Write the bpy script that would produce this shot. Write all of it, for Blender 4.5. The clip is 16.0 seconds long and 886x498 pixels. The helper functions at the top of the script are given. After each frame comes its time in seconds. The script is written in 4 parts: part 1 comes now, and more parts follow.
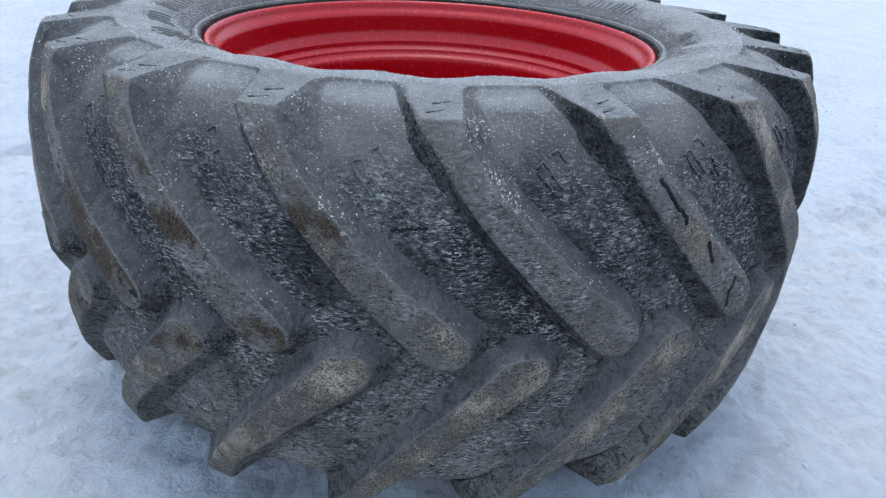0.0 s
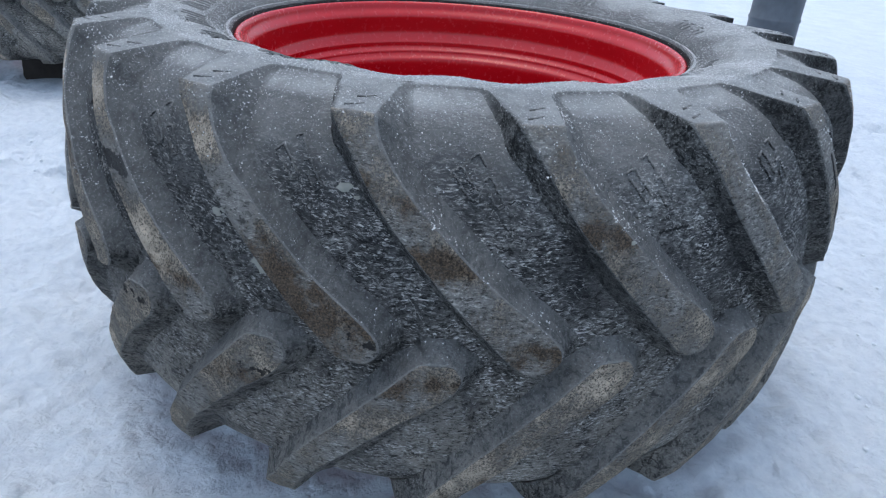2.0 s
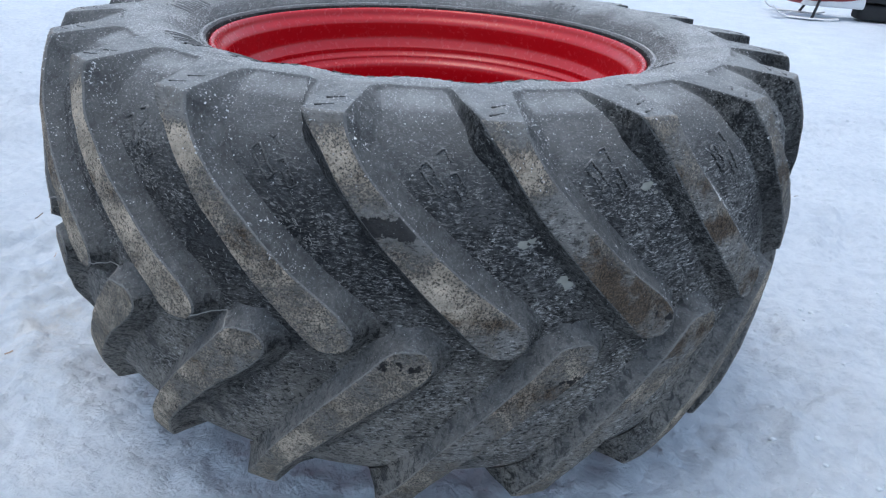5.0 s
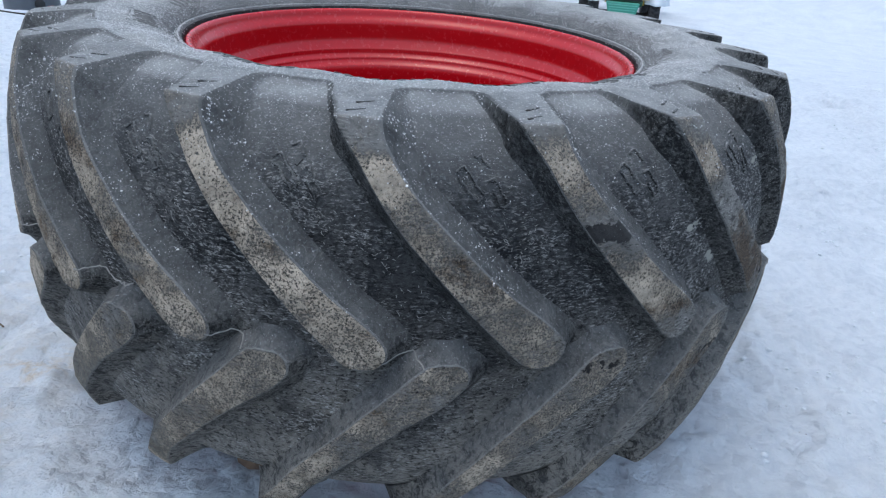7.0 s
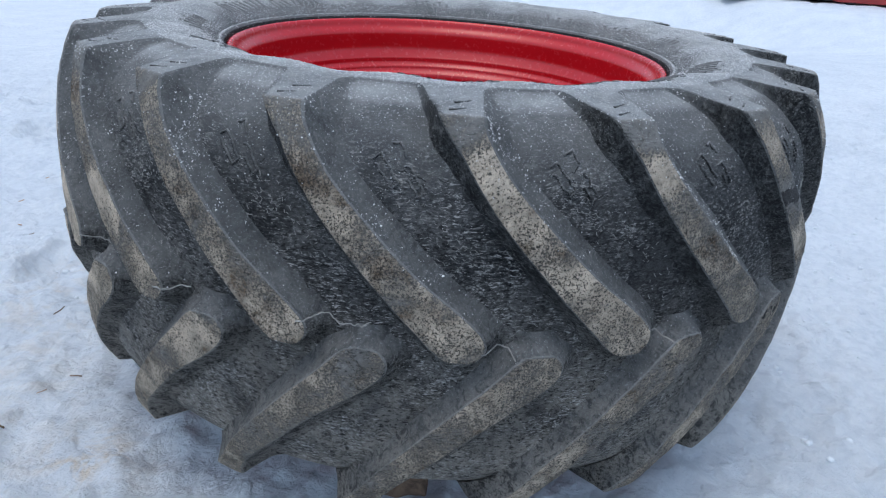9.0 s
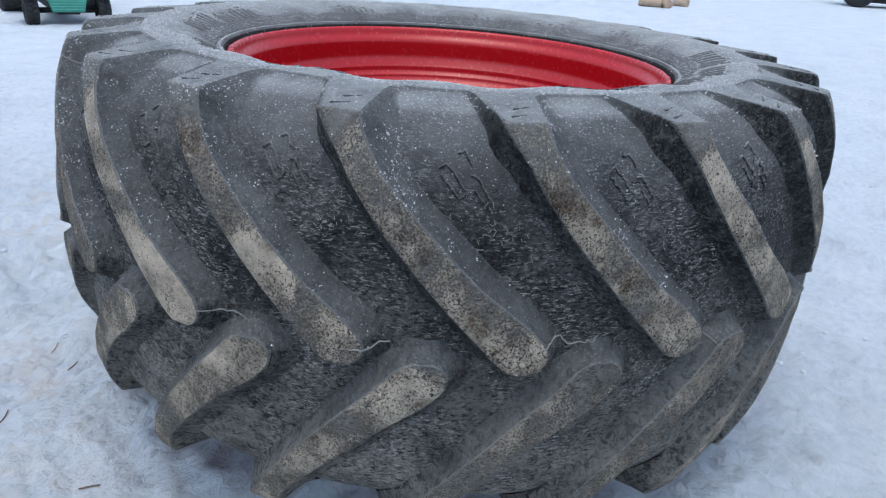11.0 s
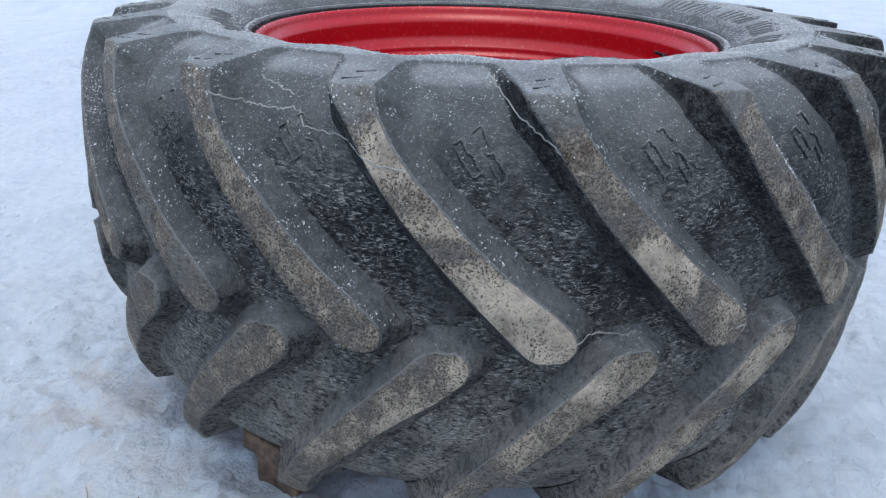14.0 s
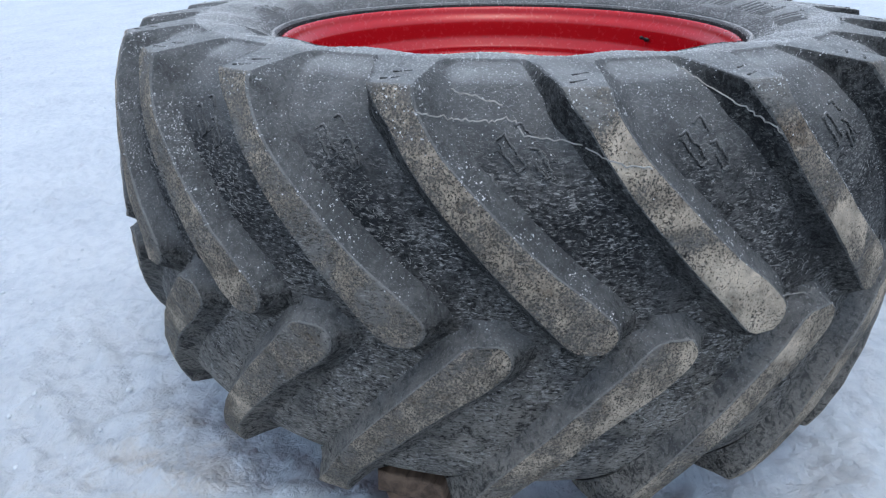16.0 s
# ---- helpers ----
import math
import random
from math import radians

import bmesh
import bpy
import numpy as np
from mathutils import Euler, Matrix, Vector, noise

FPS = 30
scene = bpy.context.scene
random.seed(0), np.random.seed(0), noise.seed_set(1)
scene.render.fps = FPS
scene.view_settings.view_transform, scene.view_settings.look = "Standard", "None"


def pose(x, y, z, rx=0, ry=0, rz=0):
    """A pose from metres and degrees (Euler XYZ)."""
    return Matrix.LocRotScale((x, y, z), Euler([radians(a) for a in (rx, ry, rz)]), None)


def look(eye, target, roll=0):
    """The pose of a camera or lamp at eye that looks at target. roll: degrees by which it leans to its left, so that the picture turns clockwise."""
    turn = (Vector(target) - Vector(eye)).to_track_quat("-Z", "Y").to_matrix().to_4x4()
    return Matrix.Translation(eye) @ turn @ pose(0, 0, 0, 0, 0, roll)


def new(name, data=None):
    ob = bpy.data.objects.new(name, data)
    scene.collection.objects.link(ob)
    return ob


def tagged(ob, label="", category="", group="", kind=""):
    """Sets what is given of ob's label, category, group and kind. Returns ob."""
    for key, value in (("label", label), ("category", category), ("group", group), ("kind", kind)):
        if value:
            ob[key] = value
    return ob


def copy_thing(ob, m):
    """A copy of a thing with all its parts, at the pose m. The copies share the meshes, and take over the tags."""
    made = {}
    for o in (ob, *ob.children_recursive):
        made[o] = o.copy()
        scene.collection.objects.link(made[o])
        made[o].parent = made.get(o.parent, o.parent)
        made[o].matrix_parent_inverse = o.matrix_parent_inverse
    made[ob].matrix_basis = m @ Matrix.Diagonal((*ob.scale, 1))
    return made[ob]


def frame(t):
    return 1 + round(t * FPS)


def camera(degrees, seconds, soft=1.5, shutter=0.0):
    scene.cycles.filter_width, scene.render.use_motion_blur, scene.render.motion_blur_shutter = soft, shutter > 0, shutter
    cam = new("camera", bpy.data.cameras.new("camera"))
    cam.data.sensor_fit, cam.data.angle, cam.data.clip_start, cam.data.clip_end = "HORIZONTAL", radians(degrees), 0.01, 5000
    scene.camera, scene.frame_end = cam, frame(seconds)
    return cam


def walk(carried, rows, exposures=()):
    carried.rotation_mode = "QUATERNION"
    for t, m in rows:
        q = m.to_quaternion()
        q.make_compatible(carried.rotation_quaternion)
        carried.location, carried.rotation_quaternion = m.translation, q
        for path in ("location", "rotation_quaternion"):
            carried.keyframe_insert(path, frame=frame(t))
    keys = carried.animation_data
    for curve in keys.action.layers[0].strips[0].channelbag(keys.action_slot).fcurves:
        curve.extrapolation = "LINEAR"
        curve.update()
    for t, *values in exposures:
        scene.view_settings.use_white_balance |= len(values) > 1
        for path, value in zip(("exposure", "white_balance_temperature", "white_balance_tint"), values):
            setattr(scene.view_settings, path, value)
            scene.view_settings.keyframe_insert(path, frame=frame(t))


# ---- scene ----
from mathutils.bvhtree import BVHTree

cam = camera(63.89, 16.0, soft=1.2)
ROWS = [
    (0.0, 1.8728, -0.0819, 1.2283, 62.748, -2.688, 87.142),
    (0.5, 1.8246, -0.2601, 1.2218, 62.723, -3.056, 82.096),
    (1.0, 1.8095, -0.4824, 1.2331, 62.797, -3.588, 76.584),
    (1.5, 1.7481, -0.6895, 1.2308, 62.799, -3.866, 70.583),
    (2.0, 1.6548, -0.8748, 1.2287, 62.754, -3.803, 64.296),
    (2.5, 1.5671, -1.0824, 1.2320, 62.803, -3.586, 58.213),
    (3.0, 1.4548, -1.2455, 1.2252, 62.845, -3.403, 51.740),
    (3.5, 1.3244, -1.3951, 1.2255, 63.195, -3.317, 45.249),
    (4.0, 1.1950, -1.5500, 1.2434, 63.173, -2.956, 39.008),
    (4.6, 1.0040, -1.6624, 1.2380, 63.289, -3.126, 31.410),
    (5.2, 0.8031, -1.7486, 1.2316, 63.407, -3.360, 24.007),
    (5.8, 0.5906, -1.8096, 1.2242, 63.529, -3.657, 16.638),
    (6.3, 0.4037, -1.8405, 1.2172, 63.632, -3.952, 10.406),
    (6.5, 0.3273, -1.8517, 1.2129, 63.772, -4.008, 7.927),
    (7.0, 0.1142, -1.8840, 1.2163, 63.858, -4.189, 1.959),
    (7.5, -0.0943, -1.8953, 1.2107, 64.089, -4.142, -3.834),
    (8.0, -0.2974, -1.8639, 1.2040, 64.441, -4.271, -9.546),
    (8.5, -0.5125, -1.8461, 1.2063, 64.640, -4.084, -14.897),
    (9.0, -0.6986, -1.7932, 1.1894, 65.129, -3.906, -20.243),
    (9.2, -0.7697, -1.7590, 1.1885, 65.404, -3.887, -22.579),
    (9.8, -0.9852, -1.6486, 1.1821, 65.729, -3.910, -29.658),
    (10.3, -1.1492, -1.5332, 1.1773, 65.915, -3.902, -35.546),
    (10.8, -1.2962, -1.3990, 1.1729, 66.023, -3.871, -41.430),
    (11.3, -1.4241, -1.2486, 1.1690, 66.054, -3.816, -47.312),
    (11.5, -1.4761, -1.1850, 1.1692, 65.877, -3.713, -48.972),
    (12.0, -1.5877, -1.0286, 1.1695, 66.022, -3.377, -54.390),
    (12.5, -1.6539, -0.8452, 1.1587, 65.671, -3.045, -60.022),
    (13.0, -1.7368, -0.6734, 1.1589, 65.187, -2.463, -65.422),
    (13.5, -1.8115, -0.5078, 1.1586, 65.131, -1.950, -70.650),
    (14.0, -1.8198, -0.3366, 1.1420, 64.967, -1.528, -76.114),
    (14.5, -1.8493, -0.1666, 1.1397, 64.944, -0.907, -81.145),
    (15.0, -1.8857, 0.0061, 1.1545, 65.110, -0.305, -85.500),
    (15.5, -1.8580, 0.1509, 1.1321, 64.873, 0.053, -90.155),
    (16.0, -1.8485, 0.2878, 1.1381, 65.160, 0.309, -94.005),
]
walk(cam, [(t, pose(x, y, z, rx, ry, rz)) for t, x, y, z, rx, ry, rz in ROWS],
     exposures=[(0.0, 0.36, 5700, 4), (4.0, 0.33, 5700, 4), (7.0, 0.28, 5700, 4), (11.5, 0.21, 5700, 4), (14.0, 0.27, 5700, 4), (16.0, 0.31, 5700, 4)])

# ---- world and light ----
world = bpy.data.worlds.new("overcast_sky")
scene.world = world
world.use_nodes = True
wn = world.node_tree.nodes
wl = world.node_tree.links
sky = wn.new("ShaderNodeTexSky")
sky.sky_type = "NISHITA"
sky.sun_disc = False
sky.sun_elevation = radians(80)
sky.sun_rotation = radians(255)
sky.air_density = 1.2
sky.dust_density = 5.0
wn["Background"].inputs["Strength"].default_value = 0.15
wl.new(sky.outputs["Color"], wn["Background"].inputs["Color"])

sun_data = bpy.data.lights.new("sun", "SUN")
sun_data.energy = 0.8
sun_data.angle = radians(165)
sun_data.color = (1.0, 0.98, 0.95)
sun = new("sun", sun_data)
sun.matrix_world = look((-0.9, -0.6, 15.0), (0, 0, 0))

# ---- sizes, in metres ----
RT = 0.95                 # outer radius of the tread
ZM = 0.540                # height of the tyre's mid-plane over the snow
LUGS = 20
PITCH = 2 * math.pi / LUGS


# ---- material helpers ----
def material(name, rough=0.7, metal=0.0):
    mat = bpy.data.materials.new(name)
    mat.use_nodes = True
    nt = mat.node_tree
    bs = nt.nodes["Principled BSDF"]
    bs.inputs["Roughness"].default_value = rough
    bs.inputs["Metallic"].default_value = metal
    return mat, nt, bs


def nd(nt, kind, **sets):
    node = nt.nodes.new(kind)
    for key, value in sets.items():
        node.inputs[key.replace("_", " ")].default_value = value
    return node


def noise_of(nt, coord, scale, detail=4.0, rough=0.55, stretch=None, distort=0.0):
    node = nd(nt, "ShaderNodeTexNoise", Scale=scale, Detail=detail, Roughness=rough, Distortion=distort)
    if stretch:
        mp = nt.nodes.new("ShaderNodeMapping")
        mp.inputs["Scale"].default_value = stretch
        nt.links.new(coord, mp.inputs["Vector"])
        coord = mp.outputs["Vector"]
    nt.links.new(coord, node.inputs["Vector"])
    return node.outputs["Fac"]


def ramp(nt, fac, stops):
    node = nt.nodes.new("ShaderNodeValToRGB")
    el = node.color_ramp.elements
    while len(el) < len(stops):
        el.new(0.5)
    for e, (p, c) in zip(el, stops):
        e.position = p
        e.color = (*c, 1) if len(c) == 3 else (c[0], c[0], c[0], 1)
    nt.links.new(fac, node.inputs["Fac"])
    return node.outputs["Color"]


def mix(nt, fac, a, b, blend="MIX"):
    node = nt.nodes.new("ShaderNodeMix")
    node.data_type = "RGBA"
    node.blend_type = blend
    for slot, value in ((0, fac), (6, a), (7, b)):
        if isinstance(value, (int, float)):
            node.inputs[slot].default_value = value
        elif isinstance(value, tuple):
            node.inputs[slot].default_value = (*value, 1)
        else:
            nt.links.new(value, node.inputs[slot])
    return node.outputs[2]


def maths(nt, op, a, b=0.0, clamp=False):
    node = nt.nodes.new("ShaderNodeMath")
    node.operation = op
    node.use_clamp = clamp
    for slot, value in ((0, a), (1, b)):
        if isinstance(value, (int, float)):
            node.inputs[slot].default_value = value
        else:
            nt.links.new(value, node.inputs[slot])
    return node.outputs[0]


def bump(nt, bs, height, strength=0.3, dist=0.004, after=None):
    node = nd(nt, "ShaderNodeBump", Strength=strength, Distance=dist)
    nt.links.new(height, node.inputs["Height"])
    if after is not None:
        nt.links.new(after, node.inputs["Normal"])
    nt.links.new(node.outputs["Normal"], bs.inputs["Normal"])
    return node.outputs["Normal"]


def plain(name, color, rough=0.6, metal=0.0, vary=0.25, scale=30.0, relief=0.15):
    """A simple surface with two scales of mottling and a fine relief."""
    mat, nt, bs = material(name, rough, metal)
    co = nt.nodes.new("ShaderNodeTexCoord").outputs["Object"]
    n1 = noise_of(nt, co, scale, 5)
    n2 = noise_of(nt, co, scale * 0.18, 3)
    lo = tuple(c * (1 - vary) for c in color)
    hi = tuple(min(1, c * (1 + vary)) for c in color)
    c1 = ramp(nt, n1, [(0.3, lo), (0.7, hi)])
    c2 = ramp(nt, n2, [(0.3, lo), (0.7, hi)])
    nt.links.new(mix(nt, 0.5, c1, c2), bs.inputs["Base Color"])
    bump(nt, bs, n1, relief, 0.003)
    return mat


def snow_material():
    mat, nt, bs = material("trodden_snow", 0.85)
    geo = nt.nodes.new("ShaderNodeNewGeometry")
    co = geo.outputs["Position"]
    n1 = noise_of(nt, co, 2.2, 6)
    n2 = noise_of(nt, co, 24, 8, 0.66, distort=0.3)
    n3 = noise_of(nt, co, 85, 5, 0.7)
    vor = nd(nt, "ShaderNodeTexVoronoi", Scale=24.0, Randomness=1.0)
    warp = mix(nt, 0.12, co, nd(nt, "ShaderNodeTexNoise", Scale=9.0, Detail=4.0).outputs["Color"])
    nt.links.new(warp, vor.inputs["Vector"])
    clods = ramp(nt, vor.outputs["Distance"], [(0.05, (1.0,)), (0.75, (0.0,))])
    rough_zone = ramp(nt, noise_of(nt, co, 1.1, 4), [(0.40, (0.15,)), (0.58, (1.0,))])
    base = mix(nt, 0.5, ramp(nt, n1, [(0.34, (0.47, 0.525, 0.595)), (0.62, (0.60, 0.65, 0.71))]), ramp(nt, n2, [(0.36, (0.47, 0.525, 0.595)), (0.58, (0.645, 0.69, 0.74))]))
    # thawed and soiled spots: centre x, y, reach, strength
    dirt = 0.0
    for x, y, reach, strong in ((-0.95, -0.31, 0.12, 1.4), (-0.98, -0.55, 0.42, 0.4), (-0.98, 0.62, 0.5, 0.45), (-0.62, 1.75, 0.7, 0.55), (-0.55, 0.85, 0.32, 0.5), (-1.2, 0.1, 0.6, 0.32)):
        d = nt.nodes.new("ShaderNodeVectorMath")
        d.operation = "DISTANCE"
        nt.links.new(co, d.inputs[0])
        d.inputs[1].default_value = (x, y, 0.0)
        near = maths(nt, "SUBTRACT", 1.0, maths(nt, "DIVIDE", d.outputs["Value"], reach), True)
        dirt = maths(nt, "ADD", dirt, maths(nt, "MULTIPLY", near, strong))
    patchy = ramp(nt, noise_of(nt, co, 9, 6, 0.7, distort=0.6), [(0.46, (0.0,)), (0.62, (1.0,))])
    fac = maths(nt, "MULTIPLY", maths(nt, "MULTIPLY", dirt, patchy), 0.72, True)
    tan = ramp(nt, noise_of(nt, co, 5, 3), [(0.35, (0.52, 0.38, 0.22)), (0.65, (0.58, 0.53, 0.45))])
    col = mix(nt, fac, base, tan)
    # scattered bits of chaff and soil
    bits = ramp(nt, noise_of(nt, co, 60, 3, 0.6, distort=1.2), [(0.735, (0.0,)), (0.765, (1.0,))])
    zone = ramp(nt, noise_of(nt, co, 1.3, 3), [(0.48, (0.0,)), (0.62, (0.8,))])
    col = mix(nt, maths(nt, "MULTIPLY", bits, zone), col, (0.10, 0.085, 0.065))
    nt.links.new(col, bs.inputs["Base Color"])
    h = maths(nt, "ADD", maths(nt, "MULTIPLY", n2, 1.0), maths(nt, "MULTIPLY", n3, 0.35))
    h = maths(nt, "ADD", h, maths(nt, "MULTIPLY", maths(nt, "MULTIPLY", clods, rough_zone), 0.6))
    bump(nt, bs, h, 1.0, 0.020)
    bs.inputs["Subsurface Weight"].default_value = 0.0
    return mat


def rubber(name, dark, dust, film, mud=None, gloss=0.72, speck=1.0, smudge=0.3, coarse=0.0, veil=0.72, dirt=False):
    """Weathered rubber: a dark torn ground combed round the tyre, pale fibres, frost film and painted sheen on what
    faces up, and mud where given.
    """
    mat, nt, bs = material(name, gloss)
    bs.inputs["Specular IOR Level"].default_value = 0.20
    geo = nt.nodes.new("ShaderNodeNewGeometry")
    co = geo.outputs["Position"]
    rnd = nt.nodes.new("ShaderNodeObjectInfo").outputs["Random"]
    # a frame of its own round the axle: way round, height, radius
    own = nt.nodes.new("ShaderNodeSeparateXYZ")
    nt.links.new(nt.nodes.new("ShaderNodeTexCoord").outputs["Object"], own.inputs["Vector"])
    turn = maths(nt, "ARCTAN2", own.outputs["X"], maths(nt, "MULTIPLY", own.outputs["Y"], -1.0))
    reach = maths(nt, "SQRT", maths(nt, "ADD", maths(nt, "MULTIPLY", own.outputs["X"], own.outputs["X"]), maths(nt, "MULTIPLY", own.outputs["Y"], own.outputs["Y"])))
    comb = nt.nodes.new("ShaderNodeCombineXYZ")
    nt.links.new(maths(nt, "ADD", maths(nt, "MULTIPLY", turn, RT), maths(nt, "MULTIPLY", rnd, 37.0)), comb.inputs["X"])
    nt.links.new(own.outputs["Z"], comb.inputs["Y"])
    nt.links.new(reach, comb.inputs["Z"])
    sway = nd(nt, "ShaderNodeTexNoise", Scale=13.0, Detail=5.0)
    nt.links.new(co, sway.inputs["Vector"])
    grain_co = mix(nt, 0.022, comb.outputs["Vector"], sway.outputs["Color"], "ADD")

    large = noise_of(nt, co, 3.2, 4, 0.6)
    mid = noise_of(nt, co, 8, 7, 0.72, distort=0.6)
    fine = noise_of(nt, co, 320, 3, 0.7)
    fibre = noise_of(nt, grain_co, 1.0, 5, 0.74, stretch=(80.0, 195.0, 195.0), distort=0.4)
    hair = noise_of(nt, grain_co, 1.0, 4, 0.62, stretch=(80.0, 300.0, 300.0), distort=0.6)
    scab = noise_of(nt, co, 48, 8, 0.80, distort=0.5)
    col = ramp(nt, large, [(0.34, dark), (0.68, tuple(c * 1.9 + 0.004 for c in dark))])
    sep = nt.nodes.new("ShaderNodeSeparateXYZ")
    nt.links.new(geo.outputs["Normal"], sep.inputs["Vector"])
    # the middle stops lighten sloping walls, standing in for their sheen
    up = ramp(nt, sep.outputs["Z"], [(0.10, (0.0,)), (0.40, (0.18,)), (0.88, (0.42,)), (0.975, (1.0,))])
    level = ramp(nt, sep.outputs["Z"], [(0.15, (1.0,)), (0.60, (0.30,))])
    place = nt.nodes.new("ShaderNodeSeparateXYZ")
    nt.links.new(co, place.inputs["Vector"])
    # thin grey wash of dried dirt, thicker on the side that stood in the dust
    dusty = ramp(nt, place.outputs["X"], [(-0.75, (0.58,)), (-0.35, (0.28,)), (0.30, (0.38,)), (0.80, (1.0,))])
    wash = ramp(nt, noise_of(nt, co, 6, 6, 0.7, distort=0.5), [(0.38, (0.0,)), (0.66, (1.0,))])
    col = mix(nt, maths(nt, "MULTIPLY", maths(nt, "MULTIPLY", wash, dusty), smudge), col, tuple(c * 0.36 for c in dust))
    # soil splashed up from the ground, paled further to paint in snow bounce light
    soil_bounce = maths(nt, "MULTIPLY", ramp(nt, place.outputs["Z"], [(0.28, (1.0,)), (0.66, (0.0,))]), ramp(nt, noise_of(nt, co, 9, 6, 0.72, distort=0.6), [(0.36, (0.15,)), (0.58, (0.90,))]))
    col = mix(nt, soil_bounce, col, (0.285, 0.265, 0.232))
    # torn dark pits and pale fibres, thicker in patches
    pits = maths(nt, "MAXIMUM", ramp(nt, fibre, [(0.40, (1.0,)), (0.46, (0.0,))]), ramp(nt, scab, [(0.38, (1.0,)), (0.45, (0.0,))]))
    col = mix(nt, maths(nt, "MULTIPLY", maths(nt, "MULTIPLY", pits, level), 0.9), col, tuple(c * 0.30 for c in dark))
    where = maths(nt, "MULTIPLY", maths(nt, "MULTIPLY", ramp(nt, mid, [(0.41, (0.18,)), (0.57, (1.0,))]), level), dusty)
    flakes = maths(nt, "MULTIPLY", ramp(nt, fibre, [(0.515, (0.0,)), (0.60, (1.0,))]), ramp(nt, fine, [(0.36, (0.15,)), (0.52, (1.0,))]))
    hairs = ramp(nt, hair, [(0.575, (0.0,)), (0.63, (1.0,))])
    flakes = maths(nt, "MULTIPLY", flakes, ramp(nt, scab, [(0.44, (0.12,)), (0.56, (1.0,))]))
    pale = maths(nt, "MAXIMUM", maths(nt, "MULTIPLY", flakes, 0.72), maths(nt, "MULTIPLY", hairs, 0.85))
    col = mix(nt, maths(nt, "MULTIPLY", maths(nt, "MULTIPLY", pale, where), speck), col, dust)
    h = maths(nt, "ADD", maths(nt, "MULTIPLY", maths(nt, "ADD", fibre, scab), 0.7), maths(nt, "MULTIPLY", fine, 0.30))
    h = maths(nt, "ADD", h, maths(nt, "MULTIPLY", mid, 0.55))
    if coarse:
        crag = noise_of(nt, grain_co, 1.0, 6, 0.74, stretch=(70.0, 46.0, 60.0), distort=0.9)
        h = maths(nt, "ADD", h, maths(nt, "MULTIPLY", crag, coarse))
        col = mix(nt, ramp(nt, crag, [(0.40, (0.85,)), (0.50, (0.0,))]), col, tuple(c * 0.35 for c in dark))
        col = mix(nt, ramp(nt, crag, [(0.56, (0.0,)), (0.66, (0.5,))]), col, tuple(c * 0.42 for c in dust))
    if dirt:
        marks_in = nt.nodes.new("ShaderNodeAttribute")
        marks_in.attribute_name = "dirt"
        soil = nt.nodes.new("ShaderNodeSeparateColor")
        nt.links.new(marks_in.outputs["Color"], soil.inputs["Color"])
        blotch = noise_of(nt, co, 9.0, 6, 0.72, distort=0.4)
        cover = maths(nt, "ADD", maths(nt, "MULTIPLY", soil.outputs["Red"], 0.62), maths(nt, "MULTIPLY", maths(nt, "SUBTRACT", blotch, 0.5), 1.5))
        sheet = ramp(nt, cover, [(0.06, (0.0,)), (0.42, (1.0,))])
        worm = noise_of(nt, co, 270, 5, 0.72, distort=0.4)
        grit = maths(nt, "ADD", worm, maths(nt, "MULTIPLY", maths(nt, "SUBTRACT", cover, 0.30), 0.30))
        crust = ramp(nt, grit, [(0.465, (0.0,)), (0.525, (1.0,))])
        tone = ramp(nt, noise_of(nt, co, 17, 6, 0.7), [(0.30, (0.17, 0.120, 0.075)), (0.40, tuple(c * 0.62 for c in mud)), (0.52, tuple(c * 0.92 for c in mud)), (0.70, tuple(min(1, c * 1.30) for c in mud))])
        col = mix(nt, maths(nt, "MULTIPLY", sheet, 0.8), col, tuple(c * 0.13 for c in mud))
        col = mix(nt, maths(nt, "MULTIPLY", maths(nt, "MULTIPLY", sheet, crust), 0.95), col, tone)
        rust = maths(nt, "ADD", maths(nt, "MULTIPLY", soil.outputs["Green"], 1.0), maths(nt, "MULTIPLY", maths(nt, "SUBTRACT", noise_of(nt, co, 22, 5, 0.7), 0.56), 1.6))
        stain = ramp(nt, rust, [(0.18, (0.0,)), (0.50, (0.85,))])
        brown = ramp(nt, worm, [(0.42, (0.024, 0.016, 0.010)), (0.60, (0.165, 0.115, 0.070))])
        col = mix(nt, stain, col, brown)
        scraped = ramp(nt, maths(nt, "ADD", soil.outputs["Blue"], maths(nt, "MULTIPLY", maths(nt, "SUBTRACT", noise_of(nt, co, 26, 5, 0.7), 0.5), 2.2)), [(0.42, (0.0,)), (0.50, (0.92,))])
        col = mix(nt, scraped, col, (0.012, 0.012, 0.014))
        h = maths(nt, "ADD", h, maths(nt, "MULTIPLY", maths(nt, "MULTIPLY", sheet, crust), 1.2))
    # hoar frost settles on what faces up; on slopes the film also paints in sheen
    drift = ramp(nt, noise_of(nt, co, 15, 5, 0.65, distort=0.6), [(0.34, (0.62,)), (0.64, (1.0,))])
    col = mix(nt, maths(nt, "MULTIPLY", maths(nt, "MULTIPLY", up, drift), veil), col, film)
    grains = ramp(nt, noise_of(nt, co, 250, 2, 0.6), [(0.60, (0.0,)), (0.66, (1.0,))])
    col = mix(nt, maths(nt, "MULTIPLY", maths(nt, "MULTIPLY", grains, up), 0.75), col, (0.58, 0.61, 0.64))
    nt.links.new(col, bs.inputs["Base Color"])
    nt.links.new(ramp(nt, mid, [(0.3, (gloss - 0.22,)), (0.7, (min(1.0, gloss + 0.15),))]), bs.inputs["Roughness"])
